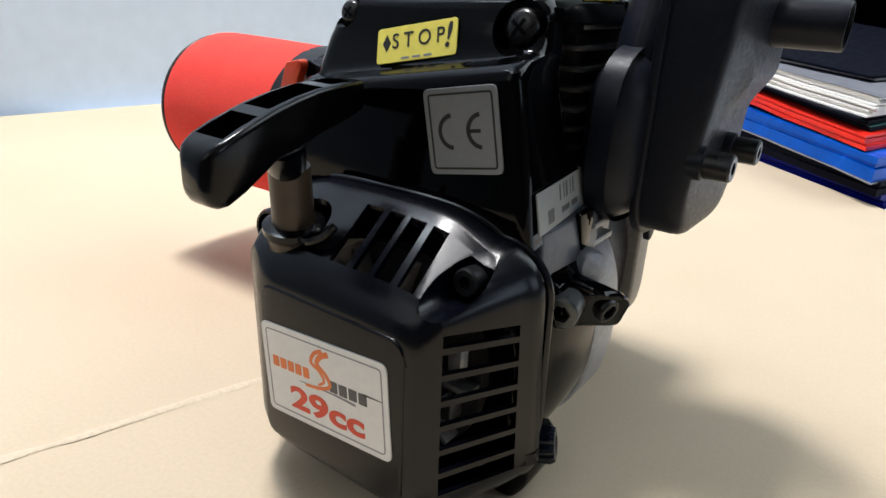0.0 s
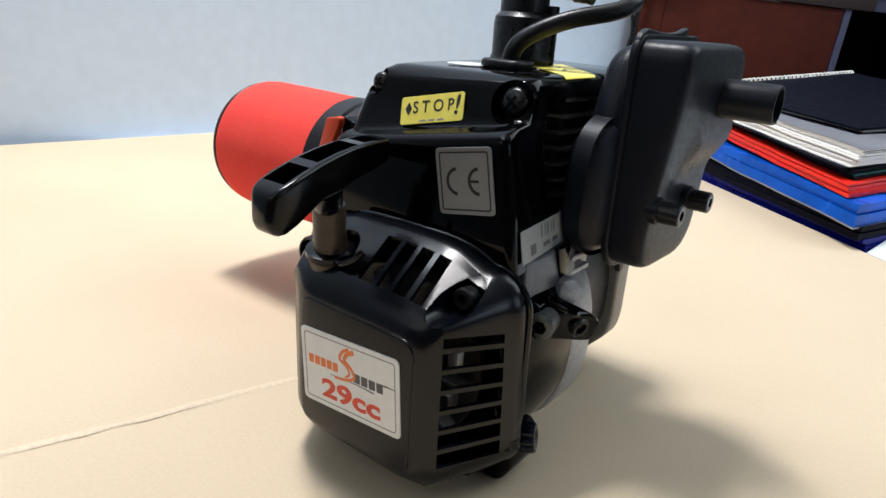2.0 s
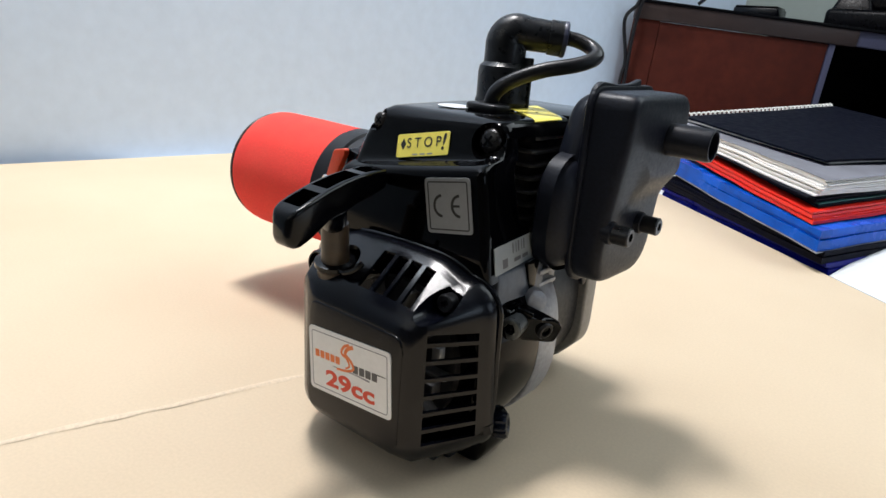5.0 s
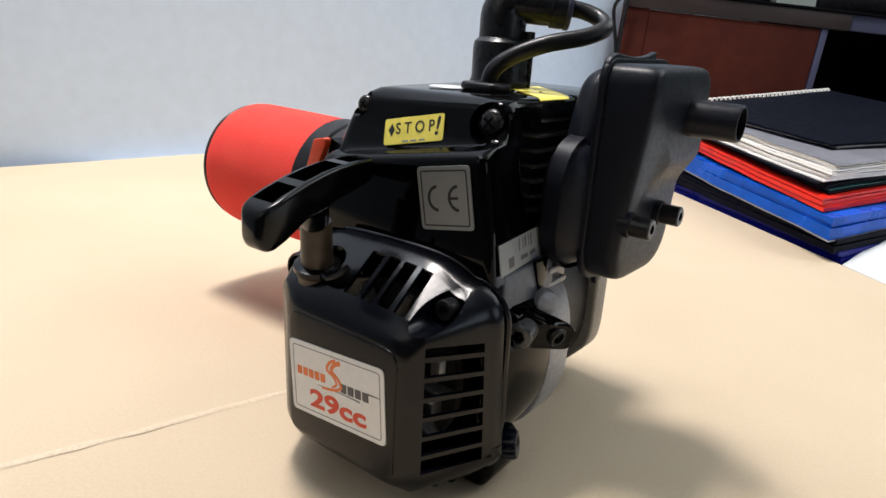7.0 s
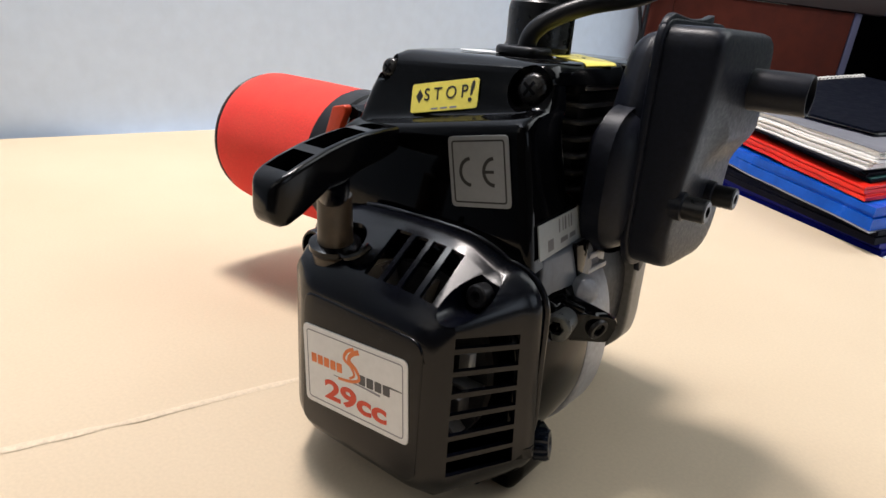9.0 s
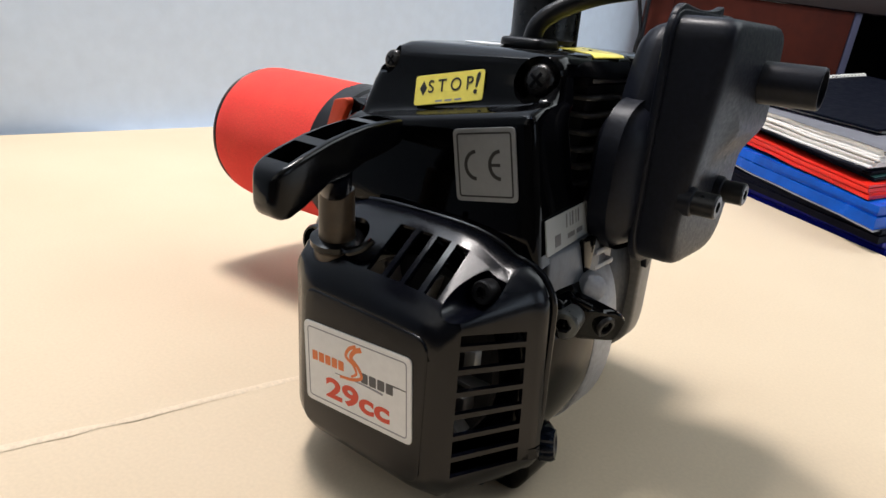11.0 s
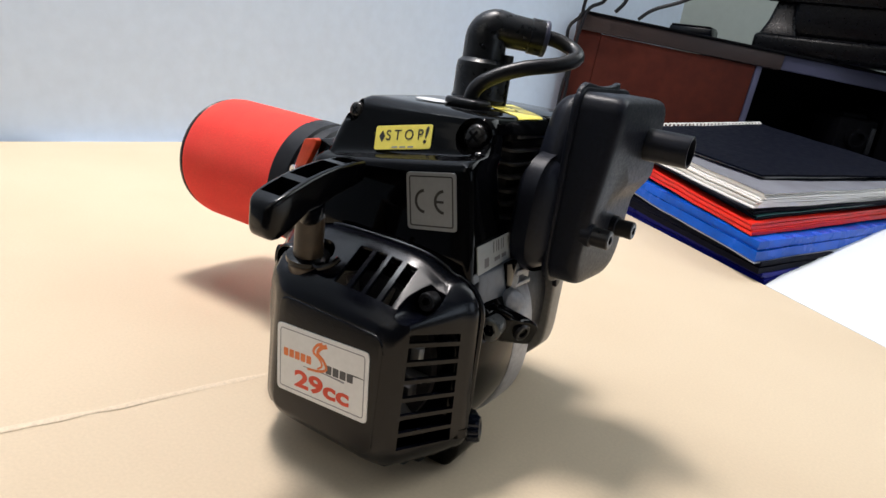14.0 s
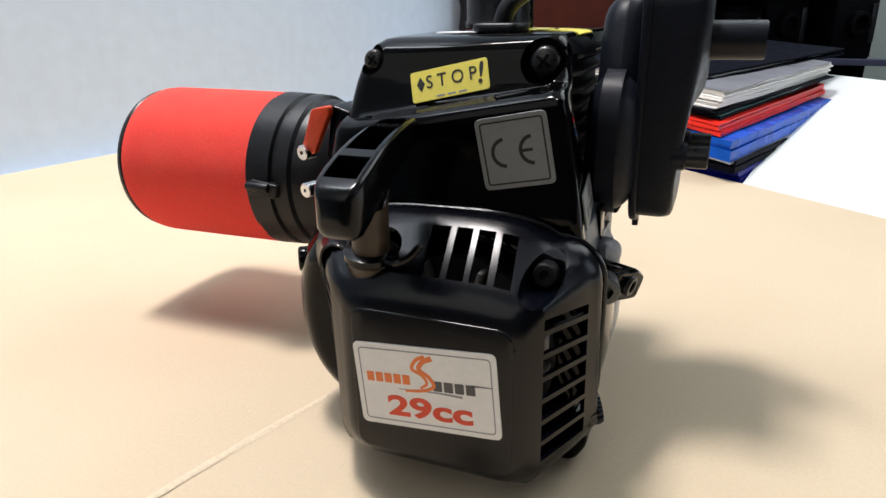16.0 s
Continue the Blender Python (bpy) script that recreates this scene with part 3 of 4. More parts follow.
def pull_grip():
    grip = part("pull_grip", bmesh.new(), GRIPM, ENGINE, "black plastic pull-start grip with hollow top")
    near, far = Vector((-16.6, -32.5, 141.6)), Vector((-25.5, 40, 154.6))
    d = (far - near).normalized()
    side = Vector((1, 0, 0))
    loops = []
    prof = [(-0.035, 4.5, -4, 5), (-0.02, 6.3, -6.8, 7), (0.0, 7.6, -9, 8.2), (0.03, 8.4, -10.8, 8.8), (0.07, 9, -11.6, 9.2), (0.16, 9.3, -11, 9.5), (0.35, 9.0, -8, 9.6), (0.5, 8.6, -9, 9.4), (0.65, 8.2, -7, 9.2), (0.85, 7.6, -6, 8.6), (1.0, 7, -4, 7.6), (1.03, 5, -1, 5)]
    for s, hw, lo, hi in prof:
        c = near.lerp(far, s) + Vector((0, 0, 3.0 * math.sin(math.pi * max(0, min(1, s)))))
        sec = rounded([(-hw, lo), (hw, lo), (hw, hi), (-hw, hi)], [min(5, hw * 0.6)] * 2 + [2.2] * 2, 4)
        loops.append([c + side * q.x + Vector((0, 0, 1)) * q.y for q in sec])
    bm = loft(loops)
    # hollows in the top
    cutter = bmesh.new()
    for s0, s1 in ((0.07, 0.27), (0.34, 0.70), (0.77, 0.93)):
        lo = [near.lerp(far, s) for s in (s0, s1)]
        pts = []
        for z in (-1.0, 20.0):
            for c, sx in ((lo[0], -1), (lo[0], 1), (lo[1], 1), (lo[1], -1)):
                pts.append(cutter.verts.new(c + side * sx * (6.6 - 1.6 * s0) + Vector((0, 0, z + 3.0 * math.sin(math.pi * (s0 + s1) / 2)))))
        for f in ((0, 1, 2, 3), (4, 5, 6, 7), (0, 1, 5, 4), (1, 2, 6, 5), (2, 3, 7, 6), (3, 0, 4, 7)):
            cutter.faces.new([pts[i] for i in f])
    bmesh.ops.recalc_face_normals(cutter, faces=cutter.faces)
    bmesh.ops.recalc_face_normals(bm, faces=bm.faces)
    obs = []
    for b in (bm, cutter):
        me = bpy.data.meshes.new("tmp")
        b.to_mesh(me)
        b.free()
        obs.append(new("tmp", me))
    mod = obs[0].modifiers.new("cut", "BOOLEAN")
    mod.object, mod.operation, mod.solver = obs[1], "DIFFERENCE", "EXACT"
    me = bpy.data.meshes.new_from_object(obs[0].evaluated_get(bpy.context.evaluated_depsgraph_get()))
    for o in obs:
        bpy.data.objects.remove(o)
    me.transform(Matrix.Translation(-root_of(grip)) @ Matrix.Scale(K, 4))
    me.name = "pull_grip"
    me.materials.clear()
    me.materials.append(GRIPM)
    for p in me.polygons:
        p.use_smooth = True
    me.set_sharp_from_angle(angle=radians(40))
    grip.data = me
    b = grip.modifiers.new("soft_edges", "BEVEL")
    b.width, b.segments, b.limit_method, b.angle_limit = 0.7 * K, 2, "ANGLE", radians(40)
    part("rope_collar", turned((-27, 10, 133), (-22, 4, 144), [(0, 6), (0.2, 7), (1, 7.6)], 24), SATIN, grip)
    return grip


pull_grip()


# shroud round the cylinder
def shroud():
    # rows from bottom to top: height, left, right, front, back, slope of the row, lean of its front, depth of the right flank
    rows = [
        (112, -74, 52.4, 46.8, 118, 0, 0, 101), (114, -74, 52, 46.3, 118, 0, 0, 101), (124, -73, 50.4, 46.2, 118, 0.03, 0, 101), (132, -72, 48.8, 46.3, 120, 0.07, 0, 101),
        (135, -71.6, 48.2, 46.3, 120, 0.08, 0, 95), (138, -71.2, 47.4, 46.4, 121, 0.1, 0, 88), (156, -67, 43.6, 46.4, 126, 0.19, 0, 86), (160, -66.2, 42.6, 46.5, 127, 0.2, 0, 86),
        (163, -65.4, 42, 47.1, 128, 0.2, 0, 86), (165, -65, 41.6, 49, 129, 0.2, 0, 86), (166.3, -64.8, 41.2, 52.4, 130, 0.2, 0, 86), (167.3, -64.5, 40.8, 56.4, 130, 0.2, 0, 86),
        (168.8, -64, 40.4, 59.6, 130, 0.18, 0.05, 86), (171, -63, 39.8, 61.6, 130, 0.16, 0.08, 86), (178, -61.4, 38.6, 65, 136, 0.1, 0.08, 86), (183.6, -59.5, 37.7, 67.2, 136, 0.06, 0.06, 86), (184, -59.3, 37.6, 67.4, 146, 0.06, 0.06, 138),
        (188, -57.5, 36.6, 69, 150, 0.04, 0.04, 142), (191.2, -55.6, 35, 71, 152, 0.03, 0, 144), (193.2, -52, 34, 75, 151, 0.02, 0, 142), (194, -48, 32, 79, 149, 0.02, 0, 140)]
    loops = []
    for z, x0, x1, y0, y1, k, lean, yb in rows:
        high = z > 183.8
        poly = [(x0, y0), (x1, y0), (x1 - 0.13 * (yb - y0) * (not high), yb), (20 if not high else x1 - 6, yb + 4 if not high else y1 - 2), (16 if not high else x1 - 12, y1), (x0, y1)]
        loop = []
        for q in rounded(poly, [9, 5 if z < 165 else 9, 3, 3, 3, 12], 6):
            x, fade = max(-45, min(40, q.x)), max(0, 1 - (q.y - y0) / 70)
            loop.append(Vector((q.x, q.y + lean * x * fade, z + k * x * fade)))
        loops.append(loop)
    ob = part("shroud", loft(loops), GLOSS, ENGINE, "glossy black cylinder shroud", sharp=40)
    # sunk pockets of the two front screws
    cutter = turned((27, 40, 183.6), (27, 76, 183.6), [(0, 9.4), (1, 9.4)], 40)
    turned((-53, 40, 183.6), (-53, 74, 183.6), [(0, 6.6), (1, 6.6)], 32, cutter)
    carve(ob, cutter)
    b = ob.modifiers.new("soft_edges", "BEVEL")
    b.width, b.segments, b.limit_method, b.angle_limit = 0.9 * K, 3, "ANGLE", radians(45)
    return ob


SHROUD = shroud()


def cross_screw(p, axis, r, parent, mat):
    """A pan-head screw; black bars on its head paint the shade of a sunk cross."""
    a, u, v = frame_of(axis)
    p = Vector(p)
    head = part("screw", turned(p - a * r * 0.9, p, [(0, r), (0.45, r), (0.7, r * 0.93), (0.88, r * 0.75), (0.97, r * 0.45), (1, r * 0.1)], 32), mat, parent)
    rot = Matrix(((u.x, v.x, a.x, p.x), (u.y, v.y, a.y, p.y), (u.z, v.z, a.z, p.z), (0, 0, 0, 1)))
    for k in (35, 125):
        part("recess_shade", place(box(-r * 0.55, r * 0.5, -r * 0.1, r * 0.1, -0.6, 0.08, 0.05), rot @ Matrix.Rotation(radians(k), 4, "Z")), BLACKIN, head)
    return head


cross_screw((-53, 67.2, 183.6), (0, -1, 0.15), 5.0, SHROUD, BLACKSCREW)
cross_screw((27, 69.2, 183.6), (0, -1, 0.15), 7.0, SHROUD, BLACKSCREW)
# cylinder with cooling fins
cyl = part("cylinder", box(-38, 31, 110, 180, 110, 186, 4), DARK, ENGINE, "dark finned cylinder")
for k in range(9):
    z = 118 + k * 8
    part("cooling_fin", prism(rounded([(-46, 106), (36, 106), (36, 186), (-46, 186)], 6), "z", z, z + 2.2, 0.7, 2), FINM, cyl)
head = prism(rounded([(-46, 151), (30, 151), (34, 222), (-46, 222)], 9), "z", 184, 193.6, 2.5)
part("head_cover", head, GLOSS, cyl)
# Added black plate: keeps the gap under the head cover dark.
part("dark_gap_plate", prism(rounded([(-44, 100), (34, 100), (34, 218), (-44, 218)], 5), "z", 180.5, 186, 0.6), BLACKIN, cyl)

# spark plug cap and lead
PLUG = part("plug_boot", turned((-16, 143, 190), (-16, 143, 222), [(0, 9), (0.16, 9.5), (0.17, 17.0), (0.24, 17.6), (0.30, 16.8), (0.8, 17), (0.92, 16.4), (1, 13.5)], 36), BOOTM, ENGINE, "scuffed black rubber spark plug cap")
arm = Vector((0.80, 0.53, -0.07)).normalized()
flat = Vector((arm.x, arm.y, 0)).normalized()
line = [(Vector((-17, 143, 214)), Vector((0, 0, 1)), 13.2)]
for k in range(9):
    th = radians(100) * k / 8
    line.append((Vector((-17, 143, 234)) + flat * 7 * (1 - math.cos(th)) + Vector((0, 0, 7 * math.sin(th))), flat * math.sin(th) + Vector((0, 0, math.cos(th))), 13.2 - 0.26 * k))
p0 = line[-1][0]
line += [(p0 + arm * q, arm, r) for q, r in ((6, 10.4), (18, 10.0), (18.4, 10.8), (27, 10.8), (28, 9.6))]
elbow = []
for c, d, r in line:
    a = d.normalized()
    v = Vector((-arm.y, arm.x, 0)).normalized()
    u = v.cross(a).normalized()
    elbow.append([c + r * (math.cos(t) * u + math.sin(t) * v) for t in (2 * math.pi * i / 32 for i in range(32))])
part("boot_elbow", loft(elbow), BOOTM, PLUG)
tip = p0 + arm * 28
part("boot_end", turned(tip - arm * 1.5, tip + arm * 1.6, [(0, 10.9), (0.2, 11.2), (0.8, 11.0), (1, 10.0), (1, 6.0), (0.5, 5.0)], 32), BOOTEND, PLUG, "blue-grey rubber end ring")
part("boot_web", prism(rounded([(-5.5, 192), (1.6, 192), (1.6, 226), (-5.5, 226)], 0.8), "y", 146, 149, 0.6), BOOTM, PLUG)
part("ignition_lead", hose([(8, 159, 240.5), (20, 166, 239), (31, 167, 235), (38, 160, 230), (33, 148, 225), (18, 133, 220), (5, 122, 213), (-3, 116, 205), (-6, 115, 194)], 4.6), RUBBER, ENGINE, "black ignition lead")
part("grommet", prism(rounded([(-19, 105), (6, 104), (8, 122), (-17, 124)], 6), "z", 193, 198.5, 2), RUBBER, ENGINE, "black rubber grommet of the ignition lead")


# muffler
def muffler():
    m = part("muffler", bmesh.new(), MATTE, ENGINE, "matte black pressed-steel muffler")
    # outlines as (y, z)
    up = rounded([(112, 104), (182, 102), (189, 146), (196, 166), (195, 213.5), (111, 214)], [18, 24, 24, 20, 12, 10], 6)
    flange = inset(up, -2.6)
    mid = Vector((150, 162))

    def depth(z, hi, lo):
        f = min(1, max(0, (z - 149) / 20))
        f = f * f * (3 - 2 * f)
        return lo + (hi - lo) * f

    def ring(scale, hi, lo):
        out = []
        for q in up:
            p = mid + (q - mid) * scale
            out.append(Vector((depth(p.y, hi, lo), p.x, p.y)))
        return out
    rows = [ring(1, 65, 65), ring(1, 82.5, 75.5), ring(0.993, 86, 78.8), ring(0.976, 88.4, 80.8), ring(0.945, 89.8, 81.8), ring(0.88, 90.4, 82.1)]
    rows += [ring(k, 90.6, 82.2) for k in (0.75, 0.62, 0.5, 0.38, 0.25, 0.12, 0.03)]
    bm = loft(rows)
    part("outer_shell", bm, MATTE, m)
    part("seam_flange", prism(flange, "x", 61.5, 65.4, 1.2), MATTE, m)
    part("seam_tail", prism(rounded([(128, 108), (140, 108), (137, 97), (133, 95)], 2), "x", 62, 65, 0.6), MATTE, m)
    part("top_lip", prism(rounded([(110, 200), (111, 214), (118, 218.8), (142, 216.6), (160, 217.4), (171, 220), (172, 204)], [1, 6, 7, 10, 8, 1.5, 1]), "x", 61.5, 65, 0.8), MATTE, m)
    # inner half: bulged below
    low = rounded([(93, 107), (166, 105), (172, 166), (150, 180), (96, 176)], [30, 18, 16, 16, 24], 8)
    back = rounded([(110, 112), (174, 106), (184, 146), (190, 166), (190, 211), (128, 211), (112, 172)], [18, 22, 24, 20, 12, 14, 20], 6)
    part("inner_shell", prism(back, "x", 64, 41, 12, 6), MATTE, m)
    part("inner_bulge", prism(low, "x", 64, 39, 17, 8), MATTE, m)
    part("outlet_tube", turned((84, 166, 188), (116, 166, 188), [(0, 10.6), (0.1, 9.8), (0.97, 9.6), (1, 9.2), (1, 8.1), (0.3, 8.1)], 32), MATTE, m, "short matte black outlet tube")
    for c in ((96, 118, 137), (96, 160, 136)):
        part("bolt_collar", turned((80, c[1], c[2]), (86, c[1], c[2]), [(0, 7.0), (0.9, 6.6), (1, 5.6)], 24), MATTE, m)
        socket_screw(c, (1, 0, 0), 5.5, 12, m, BOLT, 0.5, "bolt", "black socket-head bolt")
    return m


muffler()


# air filter and intake
def air_filter():
    f = part("air_filter", bmesh.new(), FOAM, ENGINE, "red foam air filter on black rubber neck")
    c = Vector((-2.5, 166.5, 103))
    def pt(x):
        return Vector((x + c.x, c.y, c.z))
    bm = turned(pt(-278), pt(-166), [(0, 20), (0.0, 43), (0.01, 47.5), (0.03, 50.0), (0.07, 51.6), (0.13, 52.2), (0.5, 52.2), (0.98, 51.4), (1, 46)], 72)
    for v in bm.verts:
        w = noise.noise(v.co * 0.05) * 0.7
        v.co += (v.co - Vector((v.co.x, c.y, c.z))).normalized() * w
    part("foam", bm, FOAM, f, "bright red foam sleeve")
    part("end_cap", turned(pt(-281), pt(-274), [(0, 43), (0.15, 47.5), (0.4, 49.8), (0.8, 50.6), (1, 50)], 64), RUBBER, f)
    part("rubber_neck", turned(pt(-170), pt(-110), [(0, 46), (0.01, 51.8), (0.28, 51.2), (0.30, 49), (0.35, 49), (0.37, 51.0), (0.50, 50.4), (0.53, 48), (0.75, 46), (0.9, 39), (1, 32)], 64), RUBBER, f, "ribbed black rubber neck")
    clip = part("hose_clip", prism(rounded([(-171, 98), (-149, 96), (-147, 105), (-167, 108)], 2), "y", 112.5, 122, 1.2), RUBBER, f)
    part("clip_screw", rod((-169, 112, 104), (-153, 112, 103), 3.0), RUBBER, clip)
    return f


air_filter()
part("carburettor", box(-114, -44, 124, 190, 70, 150, 5), DARK, ENGINE, "dark metal carburettor body")
part("choke_plate", prism(rounded([(-91, 139), (-83.5, 139), (-73, 160), (-74, 163), (-83, 161)], 1.6), "y", 59, 64, 0.8), ORANGE, ENGINE, "orange-red plastic choke plate")
part("intake_bracket", prism(rounded([(-82, 120), (-56, 120), (-56, 157), (-75, 163)], 2), "y", 64, 92, 1.2), GLOSS, ENGINE)
for z in (140, 121):
    socket_screw((-89, 57, z), (-0.3, -1, 0), 3.7, 7, ENGINE, ZINC, 0.3, "nut", "bright zinc-plated nut")

# throttle lever block and bolt beside the crankcase
a = Vector((0.84, 0.43, -0.33)).normalized()
u = Vector((0, 0, 1)).cross(a).normalized()
v = a.cross(u)
bar = []
for q, k in ((0, 0.9), (1.2, 1), (14, 1), (20, 0.97), (21.6, 0.9), (22.4, 0.78)):
    bar.append([Vector((49.5, 76, 88)) + a * (q + (0.95 * c.x if q > 12 else 0)) + u * c.x * k + v * c.y * k for c in rounded([(-10, -8), (9, -9), (9, 6), (3, 8.6), (-3, 7.2), (-10, 8)], [3, 3, 3, 1.6, 1.6, 2.4], 4)])
lever = part("cable_block", loft(bar), GLOSS, ENGINE, "glossy black cable clamp block")
tip, out = Vector((49.5, 76, 88)) + a * 22.6, (a - u * 0.95).normalized()
part("cable_hole", turned(tip - out * 2, tip + out * 1.2, [(0, 5.4), (0.8, 5.2), (1, 4.7), (1, 3.3), (0.3, 3.1), (0.28, 0.2)], 28), BOLT, lever, "dark round cable hole")
part("ridge", rod(Vector((51, 77, 88)) + v * 7.6 - u * 8.2, Vector((59.5, 81.4, 84.7)) + v * 7.4 - u * 8.0, 1.5, 0.8, 14), GLOSS, lever)
socket_screw((61, 59, 87), (0.25, -1, 0), 6.3, 13, lever, STEELB, 0.55, "bolt", "dull grey socket-head bolt")
part("arm", prism(rounded([(41, 80), (58, 76), (62, 84), (57, 96), (44, 99)], 4), "y", 62, 76, 2), GLOSS, lever)
part("boss", turned((48, 96, 93), (60, 89, 95), [(0, 7.4), (0.7, 7.2), (0.93, 6.0), (1, 3.5)], 28), ALU, ENGINE, "pale grey cast boss behind the clamp block")
part("side_bolt", rod((-96, 56, 84), (-90, 60, 84), 6.5, 1.5), GLOSS, ENGINE)
# Black plate laid on the flank, paints the dark notch there.
part("dark_notch_plate", prism(rounded([(84, 117), (97, 117), (95, 101), (90, 99)], 2), "x", 50.2, 52.8, 0.4), GLOSS, ENGINE)
base = part("cylinder_base", prism(rounded([(100, 82), (126, 82), (126, 104), (118, 114), (104, 114)], 3), "x", 28, 49, 2), ALU, ENGINE, "bare cast aluminium cylinder base")
for z in (90, 98, 106):
    part("rib", box(46, 52.5, 101, 121, z, z + 3, 0.9), ALU, base)
# feet with bolts
part("foot", prism(rounded([(34, 0), (52, 0), (58, 10), (57, 24), (50, 29), (34, 22)], 4), "y", 52, 80, 3), GLOSS, ENGINE)


def ridged_nut(p, axis, r, depth):
    """A knurled cap nut with grooves along its side."""
    a, u, v = frame_of(axis)
    p = Vector(p)
    loops = []
    for back, k in ((depth, 0.9), (depth * 0.9, 1), (depth * 0.15, 1), (0.3, 0.88), (0, 0.6), (0.8, 0.4)):
        ring = []
        for i in range(48):
            t = 2 * math.pi * i / 48
            q = r * k * (1 - (0.10 if i % 4 < 2 and k > 0.85 else 0))
            ring.append(p - a * back + q * (math.cos(t) * u + math.sin(t) * v))
        loops.append(ring)
    return part("foot_nut", loft(loops), NUTM, ENGINE, "glossy blue-black ridged nut on the foot", sharp=25)


ridged_nut((61, 71, 21.5), (0.85, 0.35, 0.15), 8.0, 15)
# Foot block, also added to cut the light below the cover.
part("foot", prism(rounded([(22, 0.5), (40, 0.5), (40, 12), (22, 12)], 3), "y", 44, 62, 2), DARK, ENGINE)
socket_screw((33, 35, 6), (0, -1, 0), 4.2, 8, ENGINE, STEELB, 0.5, "foot_bolt")


TAGP = material("grey_white_paper", (0.27, 0.29, 0.30), 0.5, grain=0.06)


# stickers
def sticker(name, quad, mat, label, r=2.0, lift=0.5):
    m, w, h = quad_frame(*quad)
    bm = slab(w, h, r, -0.2, lift)
    return part(name, place(bm, m), mat, ENGINE, label), m, w, h


tag, mt, w, h = sticker("paper_tag", ((49.5, 52, 131.6), (43.7, 99, 131), (46.4, 99, 116.4), (52.3, 52, 116.4)), TAGP, "small grey-white printed paper tag", 0.6)
for k, (cx, cy, bw, bh) in enumerate(((-12, -3, 6, 5), (-2, 3.5, 1.2, 6), (2, 3.5, 0.8, 6), (5, 3.5, 1.6, 6), (9, 3.5, 0.8, 6), (12, 3.5, 1.4, 6), (3, -3.5, 8, 2.2), (13, -3.5, 7, 2.2))):
    part("printed_bar", place(slab(bw, bh, 0.1, 0.5, 0.6, cx, cy), mt), DARKINK, tag)

lab, m, w, h = sticker("name_sticker", ((-31.4, -1.1, 76.8), (31.2, -1.1, 81.0), (31.8, -1.1, 44), (-30.2, -1.1, 37.8)), PAPERW, "white name sticker with orange and red print", 3)
part("border", place(ring2d(w - 4.5, h - 4.5, 2, 0.5, 0.5, 0.6), m), GREYINK, lab)
lettering("lettering", "29cc", 13.0, INKRED, m @ pose(0.8, -9.6, 0.55) @ Matrix.Diagonal((1.55, 0.98, 1, 1)), lab, "red printed capacity", 0.42)
# maker's mark as plain shapes
for k in range(5):
    part("printed_bar", place(slab(3.3, 4.4, 0.5, 0.5, 0.62, -24.6 + 4.1 * k, 3.6), m), INKORANGE, lab)
for k in range(4):
    part("printed_bar", place(slab(3.9, 4.6, 0.5, 0.5, 0.62, 5.6 + 4.7 * k, 2.2), m), DARKINK, lab)
part("printed_bar", place(stroke([(20, 4.2), (25, 4.3), (29, 4.2)], 0.8, 0.5, 0.62, (1, 0.3)), m), DARKINK, lab)
part("swoosh", place(stroke([(-9, -1.5), (-1, -0.5), (4, 2), (2, 6), (-2, 9), (0, 12.5), (4, 14.5)], 2.3, 0.5, 0.63, (0.5, 1.0)), m), INKORANGE, lab)
part("swoosh", place(stroke([(-2, 0.5), (1, 3), (-1, 6.5), (-5, 9), (-3, 13), (1, 15)], 1.7, 0.5, 0.62, (0.6, 1.0)), m), INKORANGE, lab)
part("underline", place(stroke([(-12, -1.0), (4, -0.8), (16, -1.5)], 1.0, 0.5, 0.61, (0.3, 1.0)), m), GREYINK, lab)

ce, m, w, h = sticker("mark_sticker", ((4.8, 45.8, 161.4), (35.0, 45.8, 167.4), (39.7, 45.8, 137.6), (9.6, 45.8, 132.0)), SILVER, "silver-grey square sticker with black mark", 2.5)
part("border", place(ring2d(w - 3.6, h - 3.6, 1.6, 0.7, 0.5, 0.62), m), INK, ce)
for cx in (-3.8, 8.2):
    arc = [(cx + 5.6 * math.cos(a), 5.6 * math.sin(a)) for a in (radians(95 + 170 * i / 12) for i in range(13))]
    part("mark_arc", place(stroke(arc, 1.5, 0.5, 0.64), m), INK, ce)
part("mark_bar", place(slab(5.0, 1.3, 0.1, 0.5, 0.64, 5.2, 0), m), INK, ce)

st, m, w, h = sticker("stop_sticker", ((-31.2, 63.0, 178.2), (3.4, 67.0, 185.2), (5.6, 62.8, 172.6), (-28.8, 57.8, 165.2)), YELLOW, "yellow warning sticker with black print", 1.5)
lettering("lettering", "S T O P", 7.4, INK, m @ pose(0.9, 1.0, 0.55) @ Matrix.Diagonal((0.98, 1.12, 1, 1)), st, "black printed word", 0.03)
lettering("lettering", "!", 12.5, INK, m @ pose(14.4, 0.4, 0.55, rz=-10) @ Matrix.Diagonal((0.95, 1.05, 1, 1)), st, "black printed exclamation mark", 0.2)
part("drop_mark", place(prism([Vector(p) for p in ((-13.2, 4.2), (-15.1, 0.8), (-13.2, -2.6), (-11.3, 0.8))], "z", 0.5, 0.62, 0.02, 1), m), INK, st)
for cx in (-4.5, 0.5, 5.5):
    part("printed_bar", place(slab(3.6, 0.8, 0.1, 0.5, 0.6, cx, -5.6), m), GREYINK, st)
# a sticker bent over the right edge of the top
bent = [(-8, 194.35), (6, 194.4), (18, 194.4), (26, 194.3), (30, 194.2), (32.5, 194.0), (34, 193.6), (35, 192.9)]
rows = []
